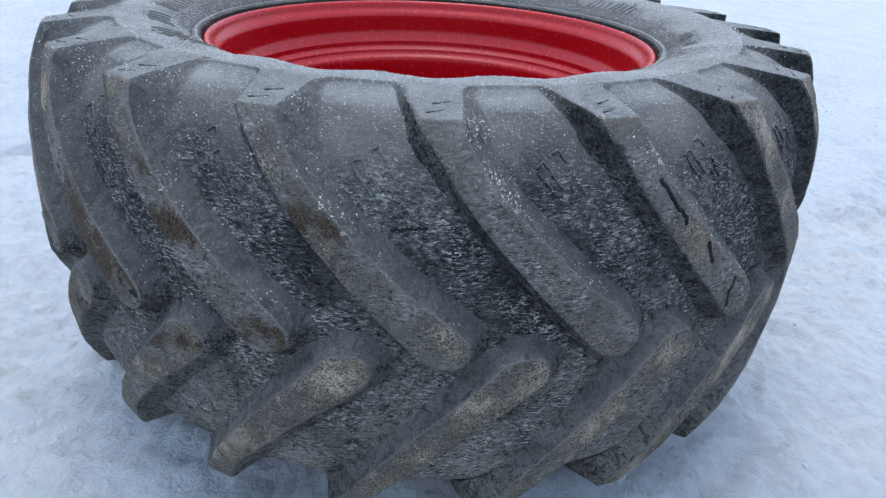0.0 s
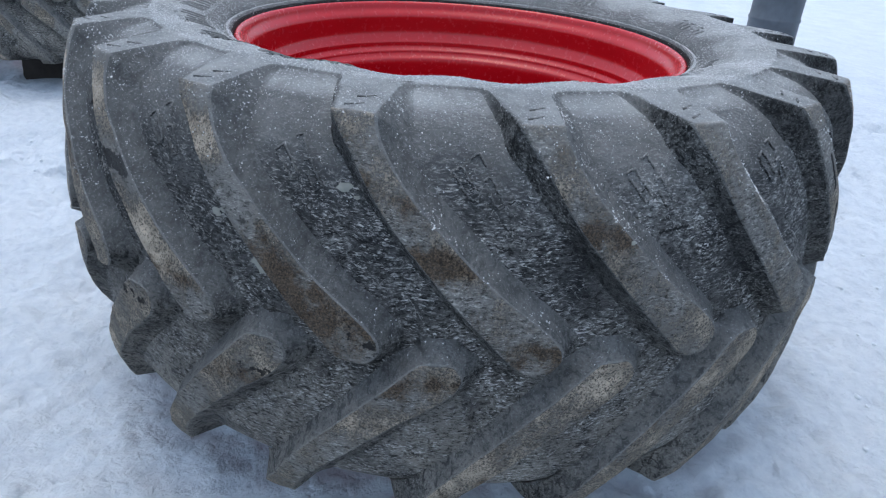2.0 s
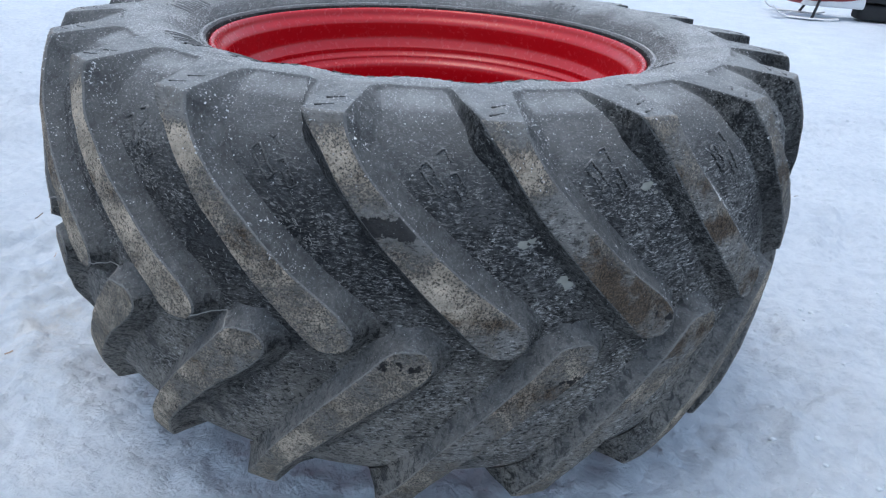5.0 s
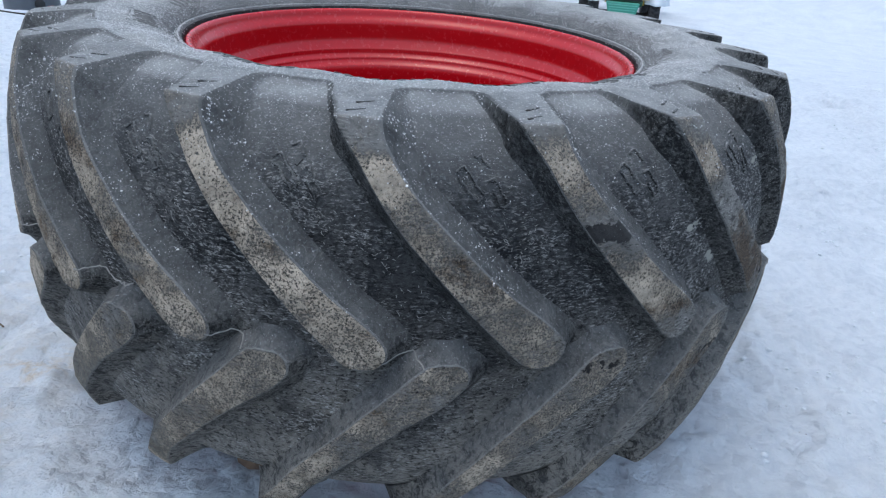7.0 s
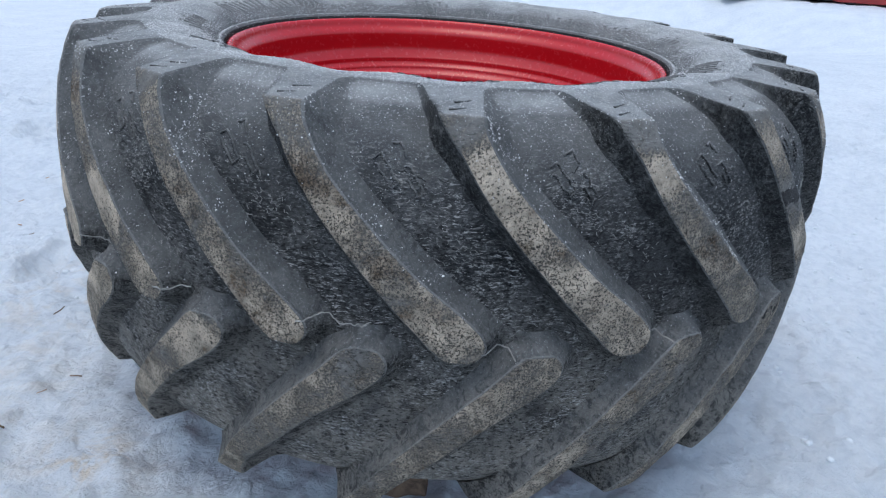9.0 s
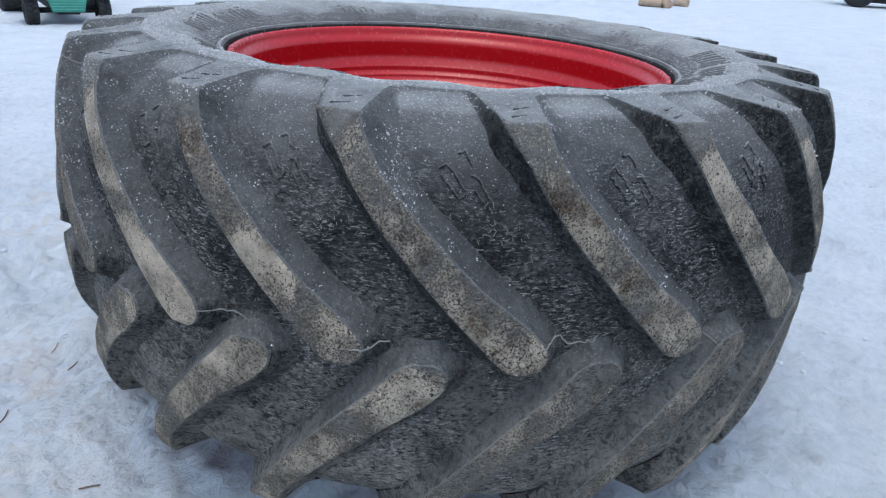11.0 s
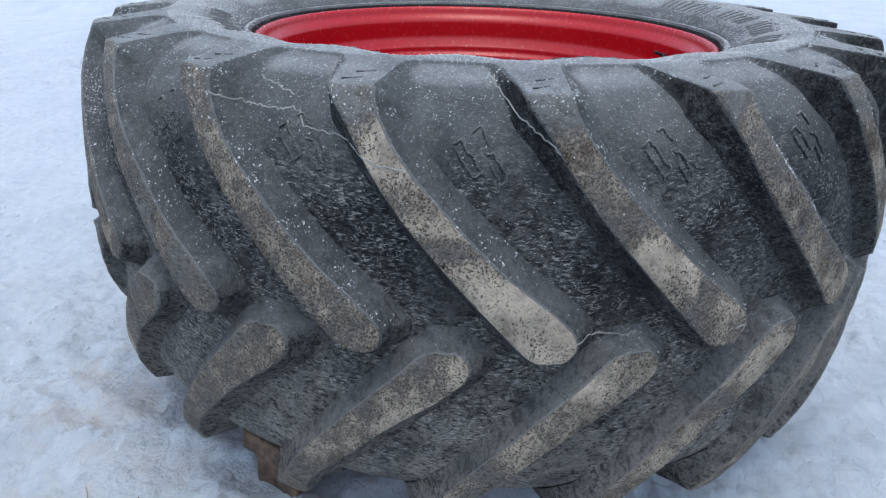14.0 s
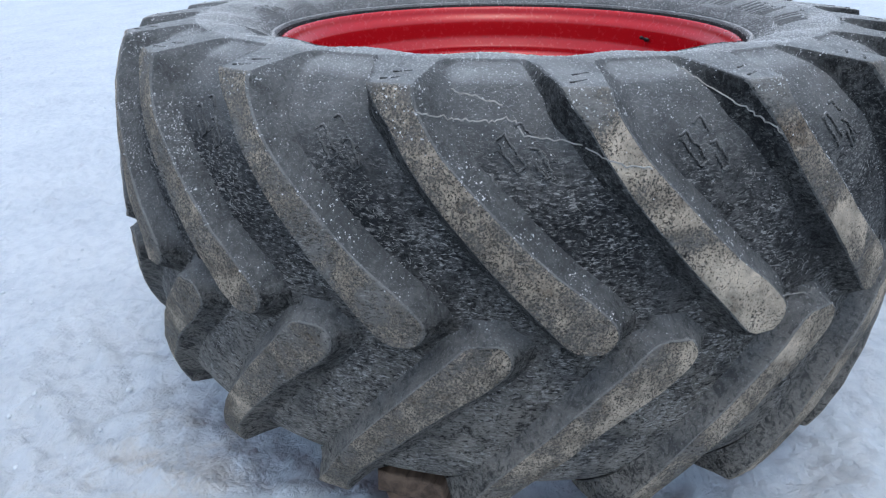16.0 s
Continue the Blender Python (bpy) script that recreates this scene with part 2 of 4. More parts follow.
    bump(nt, bs, h, 1.0, 0.0085)
    return mat


SNOW = snow_material()
RUBBER = rubber("weathered_rubber", (0.0082, 0.0097, 0.0122), (0.84, 0.83, 0.80), (0.50, 0.515, 0.52), smudge=0.46, veil=0.74)
RUBBER_WALL = rubber("lug_wall_rubber", (0.021, 0.023, 0.0255), (0.54, 0.535, 0.51), (0.50, 0.515, 0.52), speck=0.85, smudge=0.55, coarse=1.5, veil=0.78)
RUBBER_LUG = rubber("muddy_lug_rubber", (0.128, 0.126, 0.120), (0.66, 0.64, 0.60), (0.46, 0.465, 0.46), mud=(0.62, 0.535, 0.425), gloss=0.8, smudge=1.0, dirt=True)
RUBBER_EDGE = rubber("scuffed_lug_edge", (0.115, 0.115, 0.112), (0.38, 0.38, 0.365), (0.48, 0.50, 0.51), gloss=0.8, speck=0.8)
BEAD = rubber("bead_rubber", (0.008, 0.009, 0.010), (0.09, 0.09, 0.09), (0.035, 0.038, 0.040), speck=0.5)


def red_enamel():
    mat, nt, bs = material("red_enamel", 0.24)
    bs.inputs["Specular IOR Level"].default_value = 0.50
    geo = nt.nodes.new("ShaderNodeNewGeometry")
    co = geo.outputs["Position"]
    n1 = noise_of(nt, co, 6, 4)
    n2 = noise_of(nt, co, 70, 4, 0.7)
    col = mix(nt, 0.5, ramp(nt, n1, [(0.3, (0.40, 0.0006, 0.005)), (0.7, (0.46, 0.0010, 0.008))]), ramp(nt, n2, [(0.3, (0.41, 0.0006, 0.005)), (0.7, (0.45, 0.0010, 0.008))]))
    nt.links.new(col, bs.inputs["Base Color"])
    nt.links.new(ramp(nt, n2, [(0.3, (0.20,)), (0.7, (0.30,))]), bs.inputs["Roughness"])
    bump(nt, bs, n2, 0.05, 0.002)
    return mat


def weathered_wood():
    mat, nt, bs = material("weathered_wood", 0.8)
    co = nt.nodes.new("ShaderNodeTexCoord").outputs["Object"]
    grain = noise_of(nt, co, 30, 6, 0.65, stretch=(0.12, 1.0, 1.0), distort=0.5)
    n2 = noise_of(nt, co, 6, 4)
    col = mix(nt, 0.45, ramp(nt, grain, [(0.36, (0.030, 0.018, 0.011)), (0.62, (0.27, 0.18, 0.12))]), ramp(nt, n2, [(0.3, (0.06, 0.04, 0.027)), (0.7, (0.17, 0.12, 0.09))]))
    nt.links.new(col, bs.inputs["Base Color"])
    bump(nt, bs, grain, 1.0, 0.008)
    return mat


RIM_RED = red_enamel()
WOOD = weathered_wood()
DARK_WOOD = plain("dark_damp_wood", (0.035, 0.028, 0.024), 0.85, vary=0.45, scale=25, relief=0.4)
FROST = plain("frost_grains", (0.66, 0.67, 0.68), 0.6, vary=0.08, scale=60, relief=0.1)
SCRATCH = plain("pale_scratch", (0.30, 0.295, 0.28), 0.9, vary=0.35, scale=80, relief=0.2)
SILT = plain("dried_silt", (0.30, 0.295, 0.28), 0.9, vary=0.45, scale=60, relief=0.3)
PALE_SILT = plain("pale_silt_spot", (0.26, 0.26, 0.23), 0.9, vary=0.25, scale=90, relief=0.3)
DRUM = plain("blue_grey_drum_paint", (0.080, 0.092, 0.112), 0.5, vary=0.3, scale=9, relief=0.1)
BLACK = plain("black_rubber", (0.018, 0.019, 0.021), 0.75, vary=0.4, scale=40, relief=0.3)
GREEN = plain("green_machine_paint", (0.012, 0.075, 0.035), 0.35, vary=0.2, scale=12, relief=0.04)
TEAL = plain("faded_green_plastic", (0.06, 0.27, 0.20), 0.5, vary=0.2, scale=16, relief=0.05)
PALE_GREEN = plain("pale_green_plastic", (0.14, 0.42, 0.33), 0.5, vary=0.15, scale=16, relief=0.05)
YELLOW = plain("yellow_trim", (0.55, 0.42, 0.05), 0.45, vary=0.15, scale=20, relief=0.05)
LENS = plain("headlight_lens", (0.60, 0.56, 0.42), 0.2, vary=0.1, scale=30, relief=0.02)
DARK_STEEL = plain("dark_steel", (0.02, 0.021, 0.024), 0.55, metal=0.3, vary=0.4, scale=20, relief=0.15)
RED_PAINT = plain("faded_red_paint", (0.30, 0.03, 0.03), 0.5, vary=0.2, scale=8, relief=0.08)
WHITE_PAINT = plain("white_paint", (0.72, 0.73, 0.74), 0.5, vary=0.08, scale=8, relief=0.05)
PALE_WOOD = plain("pale_split_wood", (0.42, 0.31, 0.23), 0.85, vary=0.3, scale=25, relief=0.4)
FRESH_SNOW = plain("fresh_snow", (0.64, 0.69, 0.74), 0.8, vary=0.05, scale=12, relief=0.4)


# ---- mesh helpers ----
def part(name, bm, mat, parent=None, label="", smooth=True):
    me = bpy.data.meshes.new(name)
    bmesh.ops.recalc_face_normals(bm, faces=bm.faces)
    bm.to_mesh(me)
    bm.free()
    if smooth:
        me.polygons.foreach_set("use_smooth", [True] * len(me.polygons))
    me.materials.append(mat)
    ob = new(name, me)
    if parent:
        ob.parent = parent
    if label:
        ob["label"] = label
    return ob


def thing(name, label, category, m=None, group="", kind=""):
    ob = new(name)
    ob.matrix_basis = m or Matrix()
    ob.empty_display_size = 0.1
    return tagged(ob, label, category, group, kind)


def lathe(profile, n=96, closed=False, bm=None):
    """A surface of revolution round z from (r, z) pairs."""
    bm = bm or bmesh.new()
    rings = []
    for k, (r, z) in enumerate(profile):
        ring = []
        for i in range(n):
            a = 2 * math.pi * i / n
            ring.append(bm.verts.new((r * math.cos(a), r * math.sin(a), z)))
        rings.append(ring)
    pairs = list(zip(rings, rings[1:])) + ([(rings[-1], rings[0])] if closed else [])
    for a, b in pairs:
        for i in range(n):
            j = (i + 1) % n
            bm.faces.new((a[i], a[j], b[j], b[i]))
    return bm


def block(bm, size, m=Matrix(), bevel=0.0, seg=2):
    """A bevelled box added to bm."""
    made = bmesh.ops.create_cube(bm, size=1.0, matrix=m @ Matrix.Diagonal((*size, 1)))
    if bevel:
        edges = {e for v in made["verts"] for e in v.link_edges}
        bmesh.ops.bevel(bm, geom=list(edges), offset=bevel, segments=seg, affect="EDGES", profile=0.7)
    return bm


def tube(bm, path, radius, n=10):
    """A round bar along a list of points."""
    pts = [Vector(p) for p in path]
    rings = []
    for k, p in enumerate(pts):
        d = (pts[min(k + 1, len(pts) - 1)] - pts[max(k - 1, 0)]).normalized()
        q = d.to_track_quat("Z", "Y")
        rings.append([bm.verts.new(p + q @ Vector((radius * math.cos(2 * math.pi * i / n), radius * math.sin(2 * math.pi * i / n), 0))) for i in range(n)])
    for a, b in zip(rings, rings[1:]):
        for i in range(n):
            j = (i + 1) % n
            bm.faces.new((a[i], a[j], b[j], b[i]))
    bm.faces.new(rings[0][::-1])
    bm.faces.new(rings[-1])
    return bm


# ---- ground: one sheet of trodden snow ----
LOW = -0.91               # height of the yard by the small tractor
STEPS = []
walkers = random.Random(5)
for track in range(16):
    a = walkers.uniform(0, 2 * math.pi)
    px, py = walkers.uniform(1.9, 5.0) * math.cos(a), walkers.uniform(1.9, 5.0) * math.sin(a)
    heading = walkers.uniform(0, 2 * math.pi)
    for k in range(9):
        side = 0.1 if k % 2 else -0.1
        STEPS.append((px - side * math.sin(heading), py + side * math.cos(heading), heading))
        px, py = px + 0.62 * math.cos(heading), py + 0.62 * math.sin(heading)
        heading += walkers.uniform(-0.2, 0.2)


def smooth(a, b, v):
    t = min(1.0, max(0.0, (v - a) / (b - a)))
    return t * t * (3 - 2 * t)


def snow_height(x, y):
    d = math.hypot(x, y)
    h = 0.022 * noise.noise((x * 0.55, y * 0.55, 3.1)) + 0.014 * noise.noise((x * 2.1, y * 2.1, 7.7))
    if d < 22:
        lumpy = (1.0 - 0.3 * smooth(2.5, 6.0, d)) * (0.5 + 0.9 * max(0.0, noise.noise((x * 0.8, y * 0.8, 21.0)) + 0.2))
        h += lumpy * (0.036 * noise.noise((x * 5.0, y * 5.0, 1.3)) + 0.032 * noise.noise((x * 13.0, y * 13.0, 4.2)))
        h += lumpy * 0.026 * abs(noise.noise((x * 30.0, y * 34.0, 2.2)))
        if d < 8:
            wx, wy = x + 0.05 * noise.noise((x * 7.0, y * 7.0, 0.4)), y + 0.05 * noise.noise((x * 7.0, y * 7.0, 6.1))
            clod = noise.voronoi((wx * 8.5, wy * 8.5, 0.0))[0][0]
            trampled = smooth(0.02, 0.35, noise.noise((x * 0.9, y * 0.9, 31.0)) + 0.12) * smooth(0.95, 1.3, d)
            h += trampled * 0.055 * max(0.0, 0.55 - clod)
    if 1.3 < d < 9:
        for sx, sy, hd in STEPS:
            dx, dy = x - sx, y - sy
            if dx * dx + dy * dy < 0.09:
                u, v = dx * math.cos(hd) + dy * math.sin(hd), dy * math.cos(hd) - dx * math.sin(hd)
                e = (u / 0.15) ** 2 + (v / 0.06) ** 2
                h += -0.048 * math.exp(-e * e) + 0.015 * math.exp(-(e - 2.0) ** 2)
    # the yard falls away towards the small tractor, and a ploughed bank lies beyond it
    h += LOW * smooth(3.0, 12.0, y) * (1.0 - smooth(10.0, 13.0, x))
    bank = math.exp(-((x - 9.2) / 3.8) ** 2 - ((y - 17.7) / 1.9) ** 2)
    h += bank * (0.35 + 0.20 * noise.noise((x, y, 5.0)) + 0.11 * noise.noise((x * 3.0, y * 3.0, 8.0)))
    return h + 0.25 * max(0.0, noise.noise((x * 0.05, y * 0.05, 9.0))) * min(1.0, max(0.0, (d - 25) / 40))


def ground():
    n = 620
    radii = [0.35]
    while radii[-1] < 900:
        radii.append(radii[-1] + (0.018 if radii[-1] < 2.6 else radii[-1] * 0.011 if radii[-1] < 14 else radii[-1] * 0.05))
    turns = [(math.cos(2 * math.pi * i / n), math.sin(2 * math.pi * i / n)) for i in range(n)]
    verts = [(r * c, r * s, snow_height(r * c, r * s)) for r in radii for c, s in turns]
    faces = [(k * n + i, k * n + (i + 1) % n, (k + 1) * n + (i + 1) % n, (k + 1) * n + i) for k in range(len(radii) - 1) for i in range(n)]
    faces.append(tuple(range(n)))
    me = bpy.data.meshes.new("ground")
    me.from_pydata(verts, [], faces)
    me.polygons.foreach_set("use_smooth", [True] * len(me.polygons))
    me.materials.append(SNOW)
    return tagged(new("ground", me), "trodden snow-covered yard with faint brown stains", "snow", kind="structure")


ground()

# ---- the wheel ----
# half profile of the casing, from the bead to the crown: radius, height over the mid-plane, in parts of RT
CASING = [(0.592, 0.330), (0.592, 0.350), (0.595, 0.364), (0.601, 0.3715), (0.606, 0.3745), (0.611, 0.3725), (0.614, 0.3715), (0.619, 0.3775), (0.635, 0.389), (0.655, 0.4005), (0.70, 0.416), (0.745, 0.4232), (0.768, 0.4240), (0.777, 0.4238), (0.782, 0.4222), (0.788, 0.4188), (0.805, 0.4125), (0.825, 0.4065), (0.842, 0.4005),
          (0.858, 0.3925), (0.882, 0.376), (0.905, 0.353), (0.922, 0.328), (0.936, 0.296), (0.946, 0.25), (0.953, 0.20),
          (0.958, 0.10), (0.960, 0.0)]
# stations of an upper lug, from its inner end up over the shoulder:
# face radius and height, casing radius and height, leading and trailing edge and their walls' widths in degrees
LUG = [
    (0.962, -0.034, 0.959, -0.034, -0.7, 0.3, 2.0, 2.2),
    (1.0, -0.009, 0.96, -0.016, -0.63, 0.72, 2.0, 2.2),
    (1.0, -0.003, 0.96, -0.006, -1.61, 1.47, 2.2, 2.5),
    (1.0, 0.012, 0.96, 0.01, -2.66, 2.17, 2.3, 2.8),
    (1.0, 0.028, 0.96, 0.028, -3.51, 2.28, 2.3, 2.9),
    (1.0, 0.05, 0.959, 0.05, -4.67, 1.7, 2.3, 3.0),
    (0.998, 0.09, 0.958, 0.09, -6.9, -0.7, 2.2, 3.1),
    (0.995, 0.13, 0.957, 0.13, -9.04, -3.68, 2.2, 3.1),
    (0.99, 0.18, 0.9545, 0.18, -11.62, -6.86, 2.1, 3.1),
    (0.985, 0.225, 0.95, 0.225, -13.9, -9.45, 2.0, 3.1),
    (0.979, 0.265, 0.944, 0.26, -15.76, -11.75, 1.9, 3.1),
    (0.97, 0.31, 0.936, 0.296, -17.62, -14.2, 1.8, 3.4),
    (0.958, 0.35, 0.924, 0.325, -19.1, -15.9, 1.6, 3.7),
    (0.946, 0.382, 0.912, 0.343, -20.6, -17.0, 1.4, 4.0),
    (0.9365, 0.4015, 0.9, 0.357, -21.4, -17.35, 1.2, 4.1),
    (0.9335, 0.4065, 0.896, 0.361, -21.6, -17.4, 1.2, 4.1),
    (0.927, 0.409, 0.892, 0.366, -21.8, -17.4, 1.0, 4.0),
    (0.9, 0.4125, 0.875, 0.38, -22.1, -17.3, 1.0, 3.7),
    (0.865, 0.4165, 0.852, 0.3955, -22.9, -17.1, 0.9, 3.2),
    (0.83, 0.4205, 0.825, 0.406, -23.5, -16.9, 0.9, 2.5),
    (0.8, 0.423, 0.798, 0.4145, -24.0, -16.6, 0.9, 1.8),
    (0.778, 0.4238, 0.778, 0.4226, -25.0, -15.2, 1.0, 1.8),
    (0.758, 0.4225, 0.758, 0.4228, -26.0, -13.6, 1.2, 1.6),
]
# across a lug: share of the wall's width beyond the edge, share of the height
WALL = [(0.0, 1.0), (0.03, 0.985), (0.08, 0.93), (0.30, 0.62), (0.50, 0.30), (0.72, 0.10), (1.0, -0.06)]


def resample(profile, step):
    out = [profile[0]]
    for a, b in zip(profile, profile[1:]):
        n = max(1, int(math.dist(a, b) / step))
        out += [tuple(p + (q - p) * (i + 1) / n for p, q in zip(a, b)) for i in range(n)]
    return out


def spline(rows, per):
    """Catmull-Rom through rows of numbers."""
    out = []
    for i in range(len(rows) - 1):
        p0, p1, p2, p3 = rows[max(i - 1, 0)], rows[i], rows[i + 1], rows[min(i + 2, len(rows) - 1)]
        for s in range(per):
            t = s / per
            out.append(tuple(0.5 * (2 * b + (c - a) * t + (2 * a - 5 * b + 4 * c - d) * t * t + (3 * b - a - 3 * c + d) * t ** 3)
                             for a, b, c, d in zip(p0, p1, p2, p3)))
    out.append(tuple(rows[-1]))
    return out


def lug_mesh(side, seed):
    """One lug in the tyre's own place, side 1 for the upper row and -1 for the lower; worn edges vary with the seed."""
    bm = bmesh.new()
    stations = spline(LUG, 2)
    rows = []
    wide = 1.0 if side > 0 else 1.03
    for rt, zt, rc, zc, le, te, wl_, wt in stations:
        cross = [(le - wl_ * d, h) for d, h in reversed(WALL)]
        cross += [(le + (te - le) * i / 6, 1.0 + 0.012 * math.sin(math.pi * i / 6)) for i in range(1, 6)]
        cross += [(te + wt * d, h) for d, h in WALL]
        row = []
        for deg, h in cross:
            a = radians(deg)
            r = rc + (rt - rc) * h
            z = zc + (zt - zc) * h
            w = noise.noise((deg * 0.35 + seed * 13.7, zt * 22.0, seed * 5.1)) * 0.0024 + noise.noise((deg * 1.3 + seed * 3.7, zt * 70.0, seed)) * 0.0014
            r += w * min(1.0, max(0.0, h * 1.5))
            if 0.9 < h < 1.0:
                r -= 0.004 * max(0.0, noise.noise((deg * 0.7, zt * 40.0, seed * 9.0)) - 0.15)
            row.append(bm.verts.new((r * RT * math.cos(a), r * RT * math.sin(a), side * wide * z * RT)))
        rows.append(row)
    top = len(WALL) - 1
    last = len(rows[0]) - 1
    for k, (a, b) in enumerate(zip(rows, rows[1:])):
        for i in range(last):
            f = bm.faces.new((a[i], a[i + 1], b[i + 1], b[i]))
            depth = min(i - top, last - top - 1 - i)
            ends = k < 3
            f.material_index = 1 if depth < -2 or k < 2 else 2 if depth < 0 or ends else 0
            if stations[k][0] < 0.93 and stations[k][1] > 0.39:
                f.material_index = 1
    # two short moulded dashes on the shoulder end
    for r, deg, up in ((0.905, -19.9, 0.4118), (0.870, -19.3, 0.4158)):
        a = radians(deg)
        m = Matrix.Rotation(a, 4, "Z") @ Matrix.Translation((r * RT, 0, side * wide * up * RT)) @ Matrix.Rotation(radians(28), 4, "Z")
        made = bmesh.ops.create_cube(bm, size=1.0, matrix=m @ Matrix.Diagonal((0.0035, 0.030, 0.003, 1)))
        for f in {f for v in made["verts"] for f in v.link_faces}:
            f.material_index = 1
    return bm


# dried soil on the lug faces: cover of the whole lug, then spots of (height, half length, soil, brown stain, scraped bare)
LUG_SOIL = {
    (1, -2): (0.28, ((0.30, 0.10, -0.2, 0.0, 0.0),)),
    (1, -1): (0.26, ()),
    (1, 0): (0.24, ((0.245, 0.035, 0.0, 0.75, 0.0), (0.36, 0.06, 0.1, 0.0, 0.0))),
    (1, 1): (0.22, ((0.19, 0.04, 0.1, 0.8, 0.0), (0.02, 0.05, 0.0, 0.55, 0.0), (0.30, 0.06, 0.1, 0.4, 0.0))),
    (1, 2): (0.12, ((0.10, 0.14, 0.0, 0.62, 0.0), (0.34, 0.05, 0.4, 0.35, 0.0), (0.03, 0.04, 0.0, 0.0, 0.35))),
    (1, 3): (0.20, ((0.34, 0.06, 0.55, 0.25, 0.0), (0.235, 0.035, -0.3, 0.0, 0.75), (0.12, 0.08, 0.50, 0.0, 0.0), (0.07, 0.03, 0.0, 0.5, 0.0))),
    (1, 4): (0.36, ((0.32, 0.04, 0.5, 0.2, 0.0), (0.17, 0.07, 0.15, 0.45, 0.0), (0.40, 0.05, -0.3, 0.0, 0.1))),
    (1, 5): (0.62, ((0.30, 0.07, 0.15, 0.0, 0.0), (0.20, 0.04, 0.0, 0.4, 0.0), (0.40, 0.05, -0.4, 0.0, 0.0))),
    (1, 6): (0.34, ((0.29, 0.05, 0.2, 0.5, 0.0), (0.05, 0.05, 0.35, 0.25, 0.0), (0.16, 0.04, 0.1, 0.4, 0.0))),
    (1, 7): (0.44, ((0.05, 0.09, 0.25, 0.25, 0.0), (0.22, 0.05, 0.0, 0.35, 0.0))),
    (1, 8): (0.46, ((0.33, 0.035, 0.3, 0.65, 0.0), (0.18, 0.07, 0.25, 0.15, 0.0), (0.40, 0.05, -0.4, 0.0, 0.0))),
    (1, 9): (0.62, ((0.05, 0.12, 0.45, 0.0, 0.0), (0.30, 0.05, 0.35, 0.0, 0.0), (0.40, 0.05, -0.5, 0.0, 0.0), (0.175, 0.025, -0.4, 0.0, 0.35))),
    (1, 10): (0.46, ((0.02, 0.05, 0.1, 0.0, 0.0),)),
    (1, 11): (0.36, ()),
    (-1, 1): (0.30, ((0.04, 0.05, 0.0, 0.55, 0.0), (0.14, 0.05, 0.2, 0.3, 0.0))),
    (-1, 2): (0.36, ((0.07, 0.03, 0.0, 0.0, 0.4), (0.10, 0.05, 0.2, 0.45, 0.0))),
    (-1, 3): (0.42, ((0.03, 0.03, 0.0, 0.0, 0.4),)),
    (-1, 7): (0.50, ((0.06, 0.05, 0.25, 0.0, 0.0),)),
    (-1, 8): (0.55, ((0.05, 0.06, 0.30, 0.0, 0.0),)),
}


def lug_set(tyre, mat):
    """Twenty lugs in each of the two rows, each worn and soiled in its own way."""
    for side, shift in ((1, 0.0), (-1, radians(-9.7))):
        for k in range(LUGS):
            ob = part("lug", lug_mesh(side, k + (0 if side > 0 else 29)), mat, tyre)
            ob.data.materials.append(RUBBER_WALL)
            ob.data.materials.append(RUBBER_EDGE)
            ob.matrix_basis = Matrix.Rotation(shift - k * PITCH, 4, "Z")
            cover, spots = LUG_SOIL.get((side, k if k < 18 else k - 20), (0.46, ()))
            soil = ob.data.attributes.new("dirt", "FLOAT_COLOR", "POINT")
            for v, cell in zip(ob.data.vertices, soil.data):
                z = side * v.co.z / RT
                amount = [cover, 0.0, 0.0]
                for at, half, *adds in spots:
                    near = max(0.0, 1.0 - ((z - at) / half) ** 2)
                    amount = [a + near * b for a, b in zip(amount, adds)]
                cell.color = (*(min(1.0, max(0.0, a)) for a in amount), 1.0)


def casing_profile():
    half = resample(spline([(r * RT, z * RT) for r, z in CASING], 3), 0.02)
    return half + [(r, -z) for r, z in reversed(half[:-1])]


RIM = [(0.545, -0.36), (0.575, -0.37), (0.583, -0.362), (0.556, -0.335), (0.552, -0.26), (0.505, -0.17), (0.500, -0.05), (0.500, 0.10),
       (0.502, 0.165), (0.5045, 0.184), (0.508, 0.190), (0.515, 0.196), (0.5200, 0.203), (0.5210, 0.208), (0.5225, 0.212), (0.528, 0.217), (0.5325, 0.223), (0.5335, 0.231),
       (0.5345, 0.238), (0.538, 0.243), (0.548, 0.259), (0.5510, 0.267), (0.5520, 0.280), (0.5525, 0.310), (0.5535, 0.319), (0.558, 0.327), (0.566, 0.336), (0.570, 0.343), (0.5725, 0.352), (0.577, 0.359),
       (0.584, 0.3615), (0.5905, 0.357), (0.5915, 0.345), (0.580, 0.335), (0.575, 0.30)]


